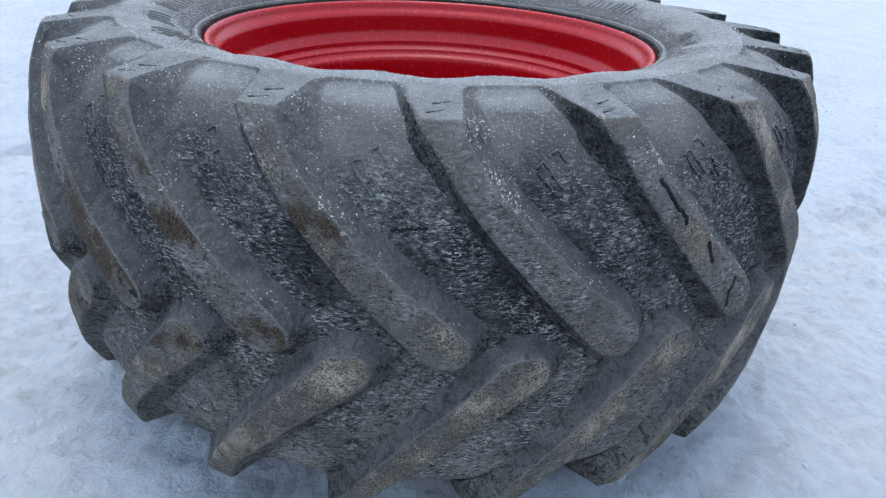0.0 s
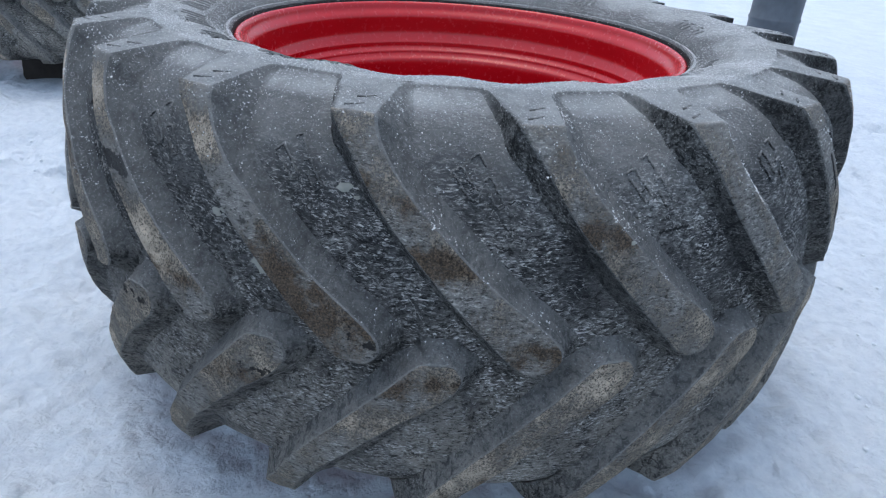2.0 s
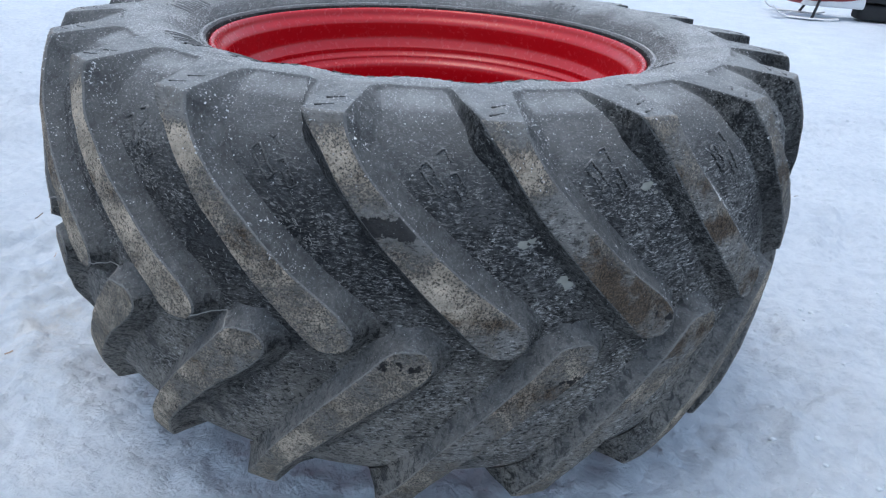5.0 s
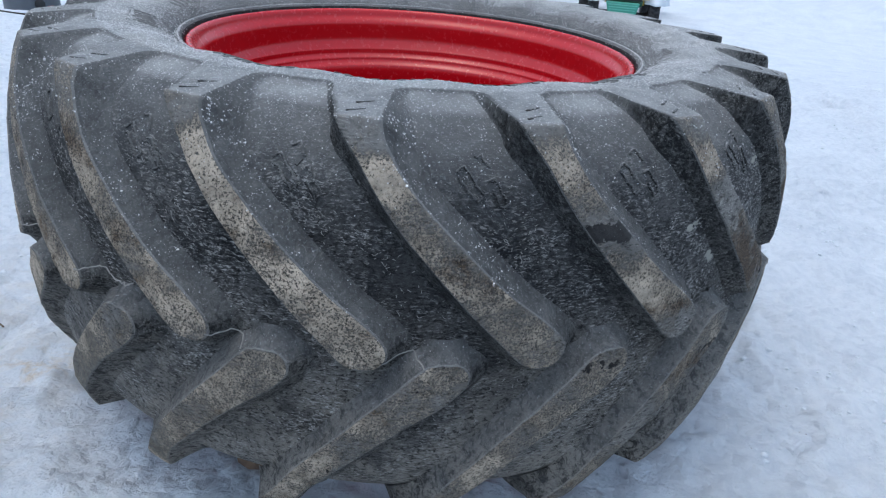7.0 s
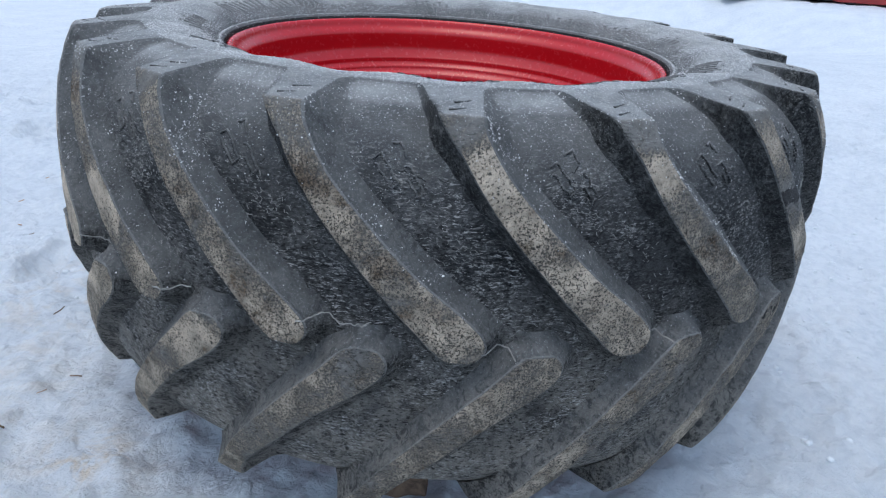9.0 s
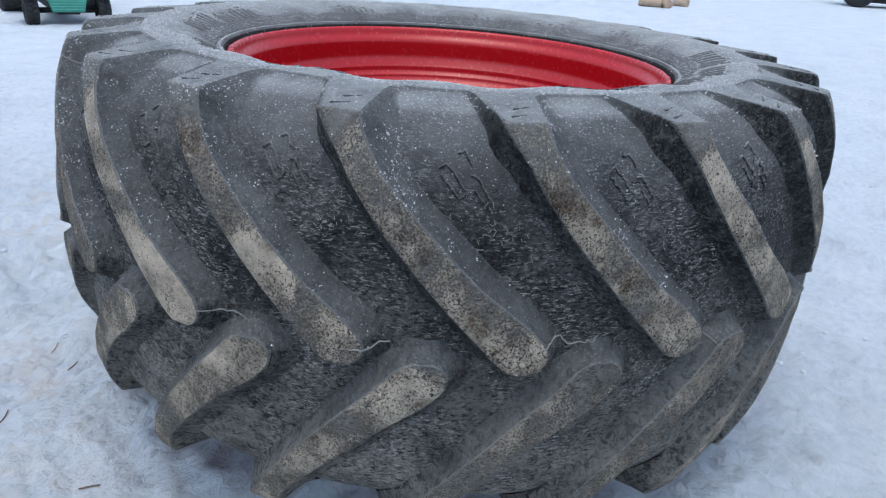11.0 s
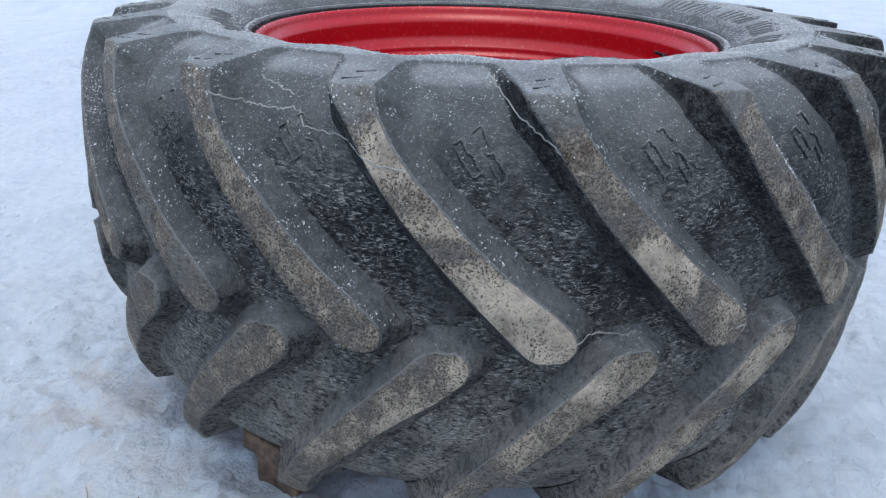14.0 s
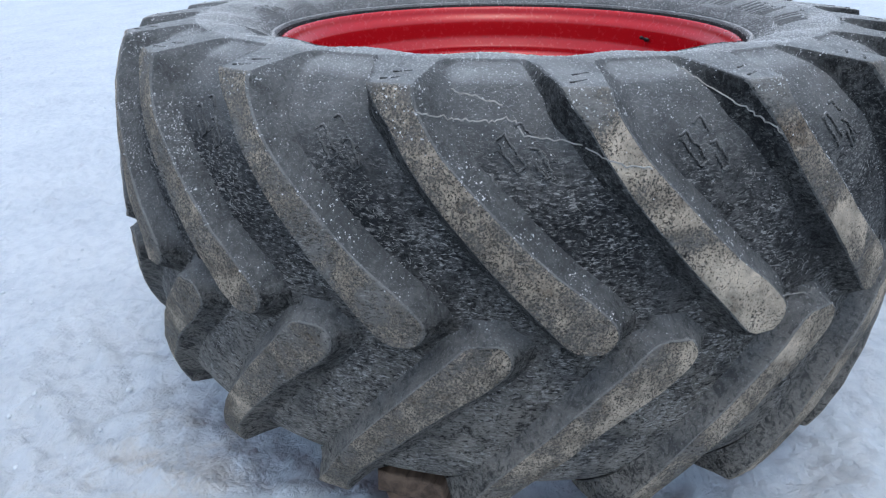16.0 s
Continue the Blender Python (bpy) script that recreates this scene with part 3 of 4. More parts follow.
def tractor_wheel():
    wheel = thing("tractor_wheel", "worn black tractor tyre on red rim, lying flat, frosted", "wheel", Matrix.Translation((0, 0, ZM)))
    tyre = part("tyre", lathe(casing_profile(), 400), RUBBER, wheel, "weathered black rubber casing with cracks and grey dirt")
    for v in tyre.data.vertices:
        r = v.co.xy.length / RT
        if v.co.z > 0.3 and 0.61 < r < 0.79:
            v.co.z += 0.0035 * math.cos(LUGS * (math.atan2(v.co.y, v.co.x) + radians(11.0))) * math.sin(math.pi * (r - 0.61) / 0.18) ** 2
    tyre.data.materials.append(BEAD)
    for p in tyre.data.polygons:
        if p.center.xy.length < 0.5965 * RT:
            p.material_index = 1
    lug_set(tyre, RUBBER_LUG)
    part("rim", lathe([(r * RT, z * RT) for r, z in spline(RIM, 4)], 240), RIM_RED, wheel, "glossy red painted steel rim")
    return wheel


big_wheel = tractor_wheel()
bpy.context.view_layer.update()


def surface_of(wheel):
    """A tree of the wheel's outer faces, in the wheel's own space."""
    verts, faces = [], []
    inv = wheel.matrix_world.inverted()
    for ob in wheel.children_recursive:
        if ob.name.split(".")[0] in ("tyre", "lug"):
            m = inv @ ob.matrix_world
            base = len(verts)
            verts += [m @ v.co for v in ob.data.vertices]
            faces += [tuple(base + i for i in p.vertices) for p in ob.data.polygons]
    return BVHTree.FromPolygons(verts, faces)


def tread_point(tree, deg, z):
    """Where the tread lies at that angle and height (in parts of RT)."""
    a = radians(deg)
    way = Vector((math.cos(a), math.sin(a), 0))
    hit, normal, _, _ = tree.ray_cast(way * 1.5 + Vector((0, 0, z * RT)), -way)
    return hit, normal


def side_point(tree, deg, r):
    a = radians(deg)
    hit, normal, _, _ = tree.ray_cast(Vector((r * RT * math.cos(a), r * RT * math.sin(a), 1.0)), Vector((0, 0, -1)))
    return hit, normal


def ridge(bm, points, wide, high):
    """A thin raised bead that follows points (place, normal) on a surface."""
    rows = []
    for k, (p, nrm) in enumerate(points):
        d = (points[min(k + 1, len(points) - 1)][0] - points[max(k - 1, 0)][0]).normalized()
        s = d.cross(nrm).normalized() * wide * 0.5
        n = nrm.normalized()
        if n.dot(p) < 0 and n.z < 0.5:
            n = -n
        rows.append([bm.verts.new(p - s - n * 0.002), bm.verts.new(p - s * 0.6 + n * high), bm.verts.new(p + s * 0.6 + n * high), bm.verts.new(p + s - n * 0.002)])
    for a, b in zip(rows, rows[1:]):
        for i in range(3):
            bm.faces.new((a[i], a[i + 1], b[i + 1], b[i]))
    return bm


def traced(tree, corners, step=0.8, jitter=0.0, seed=0, side=False):
    """Points on the tyre along straight runs between corners (degrees, height or radius)."""
    out = []
    finder = side_point if side else tread_point
    for (a0, z0), (a1, z1) in zip(corners, corners[1:]):
        n = max(2, int(max(abs(a1 - a0) / step, abs(z1 - z0) / (step * 0.016))))
        for i in range(n):
            t = i / n
            j = jitter * noise.noise((a0 * 3.1 + t * 7.0, z0 * 50.0 + t * 3.0, seed))
            hit, normal = finder(tree, a0 + (a1 - a0) * t + j * 20, z0 + (z1 - z0) * t + j)
            if hit:
                out.append((hit, normal))
    return out


tree = surface_of(big_wheel)
tyre_part = [ob for ob in big_wheel.children if ob.name.startswith("tyre")][0]

# moulded figure outlines, too worn to read, in the pockets between the upper lugs
marks = random.Random(3)
for k in range(LUGS):
    bm = bmesh.new()
    o = -k * 18.0 + marks.uniform(-0.3, 0.3)
    for loop in (((-9.8, 0.325), (-9.0, 0.334), (-6.9, 0.291), (-7.6, 0.281), (-9.8, 0.325)), ((-8.0, 0.346), (-7.2, 0.350), (-6.2, 0.327)), ((-6.6, 0.315), (-5.9, 0.318), (-4.4, 0.279), (-5.1, 0.271), (-6.3, 0.303))):
        run = traced(tree, [(o + a, z) for a, z in loop], 0.3, 0.006, k)
        ridge(bm, run, 0.0056, 0.0028)
    part("moulded_mark", bm, RUBBER, tyre_part)

# moulded lettering on the upper sidewall, reduced to bars
for start, count, r0, r1 in ((8, 7, 0.640, 0.672), (-12, 5, 0.650, 0.690), (28, 6, 0.640, 0.675), (-60, 9, 0.650, 0.730), (-78, 7, 0.655, 0.725), (-98, 8, 0.650, 0.720), (-118, 8, 0.655, 0.730),
                             (112, 9, 0.640, 0.700), (132, 9, 0.640, 0.710), (70, 6, 0.645, 0.690), (-165, 8, 0.650, 0.715), (165, 7, 0.645, 0.700)):
    bm = bmesh.new()
    for i in range(count):
        a = start + i * 1.9
        inner, outer = r0 + marks.uniform(0, 0.008), r1 - marks.uniform(0, 0.012)
        ridge(bm, traced(tree, [(a, inner), (a + marks.uniform(-0.4, 0.6), outer)], 0.6, side=True), 0.011, 0.0022)
        if i % 2:
            ridge(bm, traced(tree, [(a, outer), (a + 1.6, outer)], 0.5, side=True), 0.008, 0.0022)
    part("moulded_lettering", bm, RUBBER, tyre_part)

# dried silt left as thin wandering lines
for i, line in enumerate((((163.0, 0.374), (164.6, 0.362), (166.1, 0.353), (169.8, 0.351), (171.4, 0.356), (172.3, 0.351), (173.2, 0.333), (178.7, 0.324)),
                          ((178.7, 0.322), (182.0, 0.300), (184.5, 0.296)),
                          ((165.6, 0.390), (171.3, 0.371)),
                          ((191.5, 0.409), (193.7, 0.379), (196.3, 0.346), (197.9, 0.328)),
                          ((-124.6, 0.040), (-122.0, 0.050), (-120.8, 0.025), (-117.1, 0.037)),
                          ((-106.0, 0.012), (-103.4, 0.010), (-102.0, -0.008)),
                          ((-88.0, 0.006), (-85.0, 0.010), (-83.5, -0.006)),
                          ((-160.0, 0.030), (-156.0, 0.022), (-153.0, 0.030)),
                          ((-143.0, 0.020), (-139.0, 0.028)))):
    run = traced(tree, line, 0.25, 0.0045, i * 7.3)
    if len(run) > 2:
        part("silt_line", ridge(bmesh.new(), run, 0.0030, 0.0012), SILT, tyre_part)

# pale spots of dried silt
for deg, z, size in ((-38.2, 0.282, 0.012), (-36.8, 0.270, 0.006), (-52.5, 0.195, 0.010), (-51.6, 0.203, 0.008), (-47.6, 0.125, 0.012), (-47.0, 0.112, 0.012), (-10.0, 0.23, 0.006)):
    hit, normal = tread_point(tree, deg, z)
    bm = bmesh.new()
    n = 12
    up = Vector((0, 0, 1))
    s = up.cross(hit).normalized()
    out = Vector((hit.x, hit.y, 0)).normalized()
    rim_v = [bm.verts.new(hit - out * 0.001 + (s * math.cos(2 * math.pi * i / n) * 1.3 + up * math.sin(2 * math.pi * i / n)) * size * marks.uniform(0.6, 1.2)) for i in range(n)]
    mid = bm.verts.new(hit + out * 0.0025)
    for i in range(n):
        bm.faces.new((rim_v[i], rim_v[(i + 1) % n], mid))
    part("silt_spot", bm, PALE_SILT, tyre_part)

# rubber torn out of one lug's face, showing raw black inside
for line, wide in ((((20.7, 0.312), (21.9, 0.288), (23.0, 0.262), (24.4, 0.239), (24.6, 0.222)), 0.011), (((28.1, 0.182), (28.7, 0.160), (29.3, 0.134)), 0.012), (((33.9, 0.090), (33.2, 0.061), (33.3, 0.024)), 0.013), (((-5.8, 0.227), (-4.0, 0.230), (-2.0, 0.232)), 0.006)):
    bm = bmesh.new()
    run = traced(tree, line, 0.2, 0.004, wide * 900)
    ridge(bm, run, wide, 0.0007)
    ridge(bm, run[1:-1], wide * 0.5, 0.0011)
    part("tear", bm, BEAD, tyre_part, "raw black tear in the rubber")

# weather cracks and pale scratches in the pockets, too many to count
MIDDLES = ((0.0, 8.5), (0.05, 7.0), (0.13, 2.0), (0.225, -3.0), (0.31, -6.4), (0.36, -7.6))


def pocket_middle(z):
    for (z0, a0), (z1, a1) in zip(MIDDLES, MIDDLES[1:]):
        if z <= z1:
            return a0 + (a1 - a0) * (z - z0) / (z1 - z0)
    return MIDDLES[-1][1]


def scuffs(row, k, rng, slits, pale):
    """Dark slits and pale scratches in one pocket of the upper (1) or lower (-1) row."""
    shift = -k * 18.0 + (0.0 if row > 0 else -9.7)
    knots = [(rng.uniform(-2.4, 2.4), rng.uniform(0.06, 0.30)) for _ in range(5)]
    for _ in range(85):
        da, z = rng.choice(knots)
        z = min(0.33, max(0.02, z + rng.gauss(0, 0.022)))
        a = shift + pocket_middle(z) + da + rng.gauss(0, 0.9)
        lean = rng.gauss(-0.25, 0.35)
        run = [(a, row * z)]
        for _ in range(rng.randint(2, 3)):
            lean += rng.gauss(0, 0.45)
            step = rng.uniform(0.07, 0.17)
            run.append((run[-1][0] + step * math.cos(lean), run[-1][1] + step * 0.0165 * math.sin(lean) * 1.4))
        hits = [tread_point(tree, *p) for p in run]
        hits = [h for h in hits if h[0] is not None]
        if len(hits) > 1:
            ridge(pale, hits, rng.uniform(0.0008, 0.0015), 0.0006)
    for _ in range(13):
        z = rng.uniform(0.03, 0.32)
        a = shift + pocket_middle(z) + rng.uniform(-3.6, 3.0)
        size = rng.uniform(0.4, 1.5)
        rise = rng.uniform(-0.010, 0.010)
        hits = [tread_point(tree, a + size * t, row * (z + rise * t + 0.003 * math.sin(5 * t + a))) for t in (0.0, 0.35, 0.7, 1.0)]
        hits = [h for h in hits if h[0] is not None]
        if len(hits) > 1:
            ridge(slits, hits, rng.uniform(0.0014, 0.0030), 0.0004)


scuffer = random.Random(17)
slit_bm, scratch_bm = bmesh.new(), bmesh.new()
for k in range(LUGS):
    scuffs(1, k, scuffer, slit_bm, scratch_bm)
    scuffs(-1, k, scuffer, slit_bm, scratch_bm)
tagged(part("scratch_field", scratch_bm, SCRATCH, tyre_part, "pale scratches"), kind="stuff")
tagged(part("crack_field", slit_bm, BEAD, tyre_part, "dark weather cracks"), kind="stuff")

# valve stem inside the rim
bm = bmesh.new()
va = radians(-61.6)
vp = Vector((0.548 * RT * math.cos(va), 0.548 * RT * math.sin(va), 0.29 * RT))
vi = Vector((-math.cos(va), -math.sin(va), 0.35)).normalized()
tube(bm, [vp, vp + vi * 0.012], 0.006, 12)
tube(bm, [vp + vi * 0.010, vp + vi * 0.026], 0.0035, 10)
tube(bm, [vp + vi * 0.024, vp + vi * 0.034], 0.0045, 10)
part("valve_stem", bm, DARK_STEEL, big_wheel, "short dark tyre valve")


# hoar frost: loose grains on all that faces up
def frost(wheel, count, seed):
    rng = random.Random(seed)
    spots, weights = [], []
    inv = wheel.matrix_world.inverted()
    for ob in wheel.children_recursive:
        kind = ob.name.split(".")[0]
        if kind not in ("tyre", "lug"):
            continue
        m = inv @ ob.matrix_world
        turn = m.to_3x3()
        for p in ob.data.polygons:
            c = m @ p.center
            nrm = turn @ p.normal
            if c.z < -0.02 :
                continue
            if nrm.dot(Vector((c.x, c.y, 0)).normalized()) < 0 and c.xy.length > 0.8 * RT:
                continue
            up_share = nrm.z
            if up_share > 0.1:
                clump = kind == "lug" and 0.25 < up_share < 0.8 and noise.noise(c * 16.0) > 0.12
                spots.append((c, nrm, math.sqrt(p.area), 1.35 if clump else 1.0))
                weights.append(p.area * (up_share ** 1.5) * (0.4 + max(0.0, 1.2 + 1.6 * noise.noise(c * 9.0))) * (3.0 if clump else 1.0) * (2.6 if 0.61 < c.xy.length / RT < 0.78 else 8.0 if 0.602 < c.xy.length / RT < 0.610 else 1.0) * min(1.0, max(0.06, c.z / 0.22)))
    verts, faces = [], []
    for c, nrm, reach, grown in rng.choices(spots, weights, k=count):
        away = Vector((rng.uniform(-1, 1), rng.uniform(-1, 1), rng.uniform(-1, 1)))
        away -= nrm * away.dot(nrm)
        p = c + away * reach * 0.6
        big = rng.random() ** 4
        s = (0.00038 + 0.0009 * big) * grown
        q = Euler((rng.uniform(0, 6), rng.uniform(0, 6), rng.uniform(0, 6))).to_matrix()
        if grown > 1.0 and rng.random() < 0.10:
            s *= 1.3
        base = len(verts)
        for v in ((1, 1, 1), (-1, -1, 1), (-1, 1, -1), (1, -1, -1)):
            verts.append(p + q @ Vector(v) * s * rng.uniform(0.6, 1.2))
        faces += [(base, base + 1, base + 2), (base, base + 3, base + 1), (base, base + 2, base + 3), (base + 1, base + 3, base + 2)]
    me = bpy.data.meshes.new("frost")
    me.from_pydata(verts, [], faces)
    me.materials.append(FROST)
    ob = new("frost", me)
    ob.matrix_basis = wheel.matrix_basis.copy()
    return tagged(ob, "loose white hoar frost grains on black tyre", "frost", kind="stuff")


frost(big_wheel, 85000, 4)

# ---- what the wheel lies on ----
def beam(at, size, turn, label, mat=WOOD):
    bm = block(bmesh.new(), size, Matrix(), 0.006)
    bmesh.ops.subdivide_edges(bm, edges=[e for e in bm.edges if e.calc_length() > 0.05], cuts=5, use_grid_fill=True)
    for v in bm.verts:
        v.co += Vector((0.010 * noise.noise(v.co * 35.0), 0.004 * noise.noise(Vector((v.co.x * 8, v.co.y * 60, v.co.z * 60))), 0.006 * noise.noise(v.co * 30.0)))
        v.co += Vector((0, noise.noise(v.co * 9.0 + Vector((at[0], 0, 0))) * 0.006, noise.noise(v.co * 11.0) * 0.004))
    ob = part("wooden_beam", bm, mat)
    ob.matrix_basis = Matrix.Translation((*at, size[2] / 2 - 0.012)) @ Matrix.Rotation(radians(turn), 4, "Z")
    return tagged(ob, label, "beam", "beams under the wheels")


beam((-0.43, 0.16), (0.66, 0.12, 0.10), 159.5, "rough brown timber beam under the tractor tyre")
plank = beam((-0.445, 0.160), (0.68, 0.14, 0.055), 158.5, "rough brown timber plank under the tractor tyre")
plank.location.z += 0.096
beam((0.36, 0.37), (0.38, 0.13, 0.147), 45.0, "rough brown timber block under the tractor tyre")
beam((-0.21, -0.48), (0.34, 0.10, 0.147), 66.0, "rough brown timber block under the tractor tyre")

# ---- the other wheel, lying the other way up ----
second = copy_thing(big_wheel, Matrix.Translation((-3.76, -0.76, 0.525)) @ Matrix.Rotation(math.pi, 4, "X") @ Matrix.Rotation(radians(5), 4, "Z") @ Matrix.Diagonal((0.95, 0.95, 0.93, 1)))
tagged(second, "smaller dark tractor tyre lying flat on timber beams", "wheel")
for ob in list(second.children_recursive):
    if ob.name.split(".")[0] in ("moulded_mark", "moulded_lettering", "silt_line", "silt_spot", "scratch_field", "crack_field", "valve_stem", "valve"):
        bpy.data.objects.remove(ob)
beam((-3.33, -0.79), (0.86, 0.15, 0.175), 81.0, "dark timber beam under the smaller tyre", DARK_WOOD)
beam((-4.25, -0.72), (0.9, 0.15, 0.175), 83.0, "dark timber beam under the smaller tyre", DARK_WOOD)


# ---- steel drum ----
def steel_drum(at, turn):
    drum = thing("steel_drum", "dented blue-grey steel drum standing in snow", "drum", Matrix.Translation((*at, snow_height(*at) - 0.01)) @ Matrix.Rotation(radians(turn), 4, "Z") @ Matrix.Diagonal((1.19, 1.19, 1.3, 1)))
    prof = [(0.0, 0.005), (0.275, 0.005), (0.288, 0.0), (0.290, 0.012), (0.284, 0.03), (0.283, 0.27), (0.292, 0.285), (0.295, 0.295), (0.292, 0.305), (0.283, 0.32),
            (0.283, 0.55), (0.292, 0.565), (0.295, 0.575), (0.292, 0.585), (0.283, 0.60), (0.283, 0.85), (0.290, 0.868), (0.290, 0.882), (0.280, 0.885), (0.276, 0.868), (0.0, 0.866)]
    bm = lathe(prof, 64)
    for v in bm.verts:
        dent = noise.noise(v.co * 4.0) * 0.007
        v.co.x += dent * v.co.x / 0.28
        v.co.y += dent * v.co.y / 0.28
    part("body", bm, DRUM, drum)
    bm = bmesh.new()
    tube(bm, [(0.27, 0.0, 0.11), (0.30, 0.0, 0.11)], 0.052, 16)
    part("bung_hole", bm, BLACK, drum, "dark round opening near the foot")
    bm = block(bmesh.new(), (0.03, 0.12, 0.03), Matrix.Translation((0.305, -0.01, 0.055)) @ Matrix.Rotation(0.3, 4, "X"), 0.008)
    part("torn_label", bm, WHITE_PAINT, drum, "torn white scrap")
    bm = block(bmesh.new(), (0.02, 0.07, 0.06), Matrix.Translation((0.262, 0.115, 0.06)) @ Matrix.Rotation(radians(24), 4, "Z"), 0.006)
    part("rust_patch", bm, RED_PAINT, drum, "rusty red patch")
    return drum


steel_drum((-5.61, 7.90), -45)


# ---- small green tractor, nose towards the wheel ----
def wheel_part(parent, at, radius, wide, name="wheel"):
    prof = [(radius * 0.35, -wide * 0.36), (radius * 0.5, -wide * 0.42), (radius * 0.55, -wide * 0.5), (radius * 0.9, -wide * 0.5), (radius * 0.985, -wide * 0.36), (radius, -wide * 0.15),
            (radius, wide * 0.15), (radius * 0.985, wide * 0.36), (radius * 0.9, wide * 0.5), (radius * 0.55, wide * 0.5), (radius * 0.5, wide * 0.42), (radius * 0.35, wide * 0.36)]
    bm = lathe(prof, 40, closed=True)
    for k in range(18):
        for s in (-1, 1):
            a = 2 * math.pi * (k + (0.5 if s > 0 else 0)) / 18
            block(bm, (0.022, 0.035, wide * 0.42), Matrix.Rotation(a, 4, "Z") @ Matrix.Translation((radius, 0, s * wide * 0.22)) @ Matrix.Rotation(s * 0.5, 4, "X"), 0.004, 1)
    ob = part(name, bm, BLACK, parent)
    ob.matrix_basis = Matrix.Translation(at) @ Matrix.Rotation(math.pi / 2, 4, "Y")
    hub = part("hub", lathe([(0.0, wide * 0.30), (radius * 0.2, wide * 0.32), (radius * 0.34, wide * 0.24), (radius * 0.40, wide * 0.36), (radius * 0.40, -wide * 0.36), (0.0, -wide * 0.3)], 24), YELLOW, ob, "yellow wheel hub")
    return ob


def snow_cap(parent, at, size, seed):
    bm = bmesh.new()
    bmesh.ops.create_icosphere(bm, subdivisions=4, radius=1.0)
    for v in bm.verts:
        d = v.co.normalized()
        f = 1 + 0.28 * noise.noise(d * 1.6 + Vector((seed, 0, 0))) + 0.10 * noise.noise(d * 5.0 + Vector((0, seed, 0)))
        v.co = Vector((d.x * size[0] * f, d.y * size[1] * f, max(d.z, -0.25) * size[2] * f))
    ob = part("snow_cap", bm, FRESH_SNOW, parent, "heap of fresh snow")
    ob.matrix_basis = Matrix.Translation(at)
    return ob


def garden_tractor(at, turn):
    t = thing("garden_tractor", "small green tractor with snow on its fenders", "tractor", Matrix.Translation((*at, LOW - 0.24)) @ Matrix.Rotation(radians(turn), 4, "Z") @ Matrix.Scale(1.75, 4))
    wheel_part(t, (-0.36, 0.0, 0.28), 0.155, 0.13)
    wheel_part(t, (0.36, 0.0, 0.28), 0.155, 0.13)
    wheel_part(t, (-0.42, 1.25, 0.42), 0.31, 0.24)
    wheel_part(t, (0.42, 1.25, 0.42), 0.31, 0.24)
    part("axle", block(tube(bmesh.new(), [(-0.36, 0, 0.28), (0.36, 0, 0.28)], 0.03), (0.22, 0.14, 0.10), Matrix.Translation((0, 0, 0.29)), 0.01), DARK_STEEL, t)
    part("frame", block(bmesh.new(), (0.30, 1.3, 0.12), Matrix.Translation((0, 0.62, 0.32)), 0.01), DARK_STEEL, t)
    hood = block(bmesh.new(), (0.46, 0.80, 0.46), Matrix.Translation((0, 0.28, 0.60)), 0.07, 4)
    for v in hood.verts:
        if v.co.y < -0.05:
            v.co.x *= 0.94
            v.co.z -= 0.05 * (v.co.z - 0.40)
    part("hood", hood, GREEN, t, "dark green rounded hood")
    bumper = block(bmesh.new(), (0.39, 0.05, 0.15), Matrix.Translation((-0.02, -0.165, 0.352)), 0.02, 3)
    for v in bumper.verts:
        if v.co.z < 0.352:
            v.co.x *= 0.84
    b = part("bumper", bumper, TEAL, t, "faded green plastic front panel")
    for k in range(4):
        part("slot", block(bmesh.new(), (0.29 + 0.015 * k, 0.010, 0.007), Matrix.Translation((-0.02, -0.189, 0.31 + 0.028 * k)), 0.002, 1), PALE_GREEN, b)
    g = part("grille", block(bmesh.new(), (0.40, 0.03, 0.12), Matrix.Translation((0, -0.125, 0.505)), 0.01), BLACK, t, "black grille with pale bars")
    for k in range(9):
        part("grille_bar", block(bmesh.new(), (0.012, 0.014, 0.075), Matrix.Translation((-0.14 + 0.035 * k, -0.146, 0.505)), 0.003, 1), WHITE_PAINT, g)
    for s in (-1, 1):
        part("headlight", block(bmesh.new(), (0.10, 0.04, 0.07), Matrix.Translation((s * 0.235, -0.12, 0.50)) @ Matrix.Rotation(s * -0.3, 4, "Z"), 0.018, 3), LENS, t, "clear headlight")
        part("side_trim", block(bmesh.new(), (0.014, 0.6, 0.05), Matrix.Translation((s * 0.225, 0.25, 0.42)), 0.004), YELLOW, t, "yellow side trim")
        part("fender", block(bmesh.new(), (0.24, 0.42, 0.04), Matrix.Translation((s * 0.42, 1.25, 0.66)), 0.015), GREEN, t)
        snow_cap(t, (s * 0.38, 0.12, 0.46), (0.17, 0.28, 0.17), s * 3.1)
    part("seat", block(bmesh.new(), (0.42, 0.40, 0.12), Matrix.Translation((0, 1.15, 0.72)), 0.04, 3), BLACK, t)
    part("steering_wheel", tube(bmesh.new(), [(0.17 * math.cos(a * 0.3142), 0.72 + 0.14 * math.sin(a * 0.3142), 0.98 + 0.08 * math.sin(a * 0.3142)) for a in range(21)], 0.014, 8), BLACK, t)
    part("steering_column", tube(bmesh.new(), [(0, 0.58, 0.70), (0, 0.72, 0.98)], 0.02, 10), BLACK, t)
    snow_cap(t, (0, 0.3, 0.84), (0.24, 0.40, 0.12), 8.0)
    return t


garden_tractor((3.53, 14.02), -9)


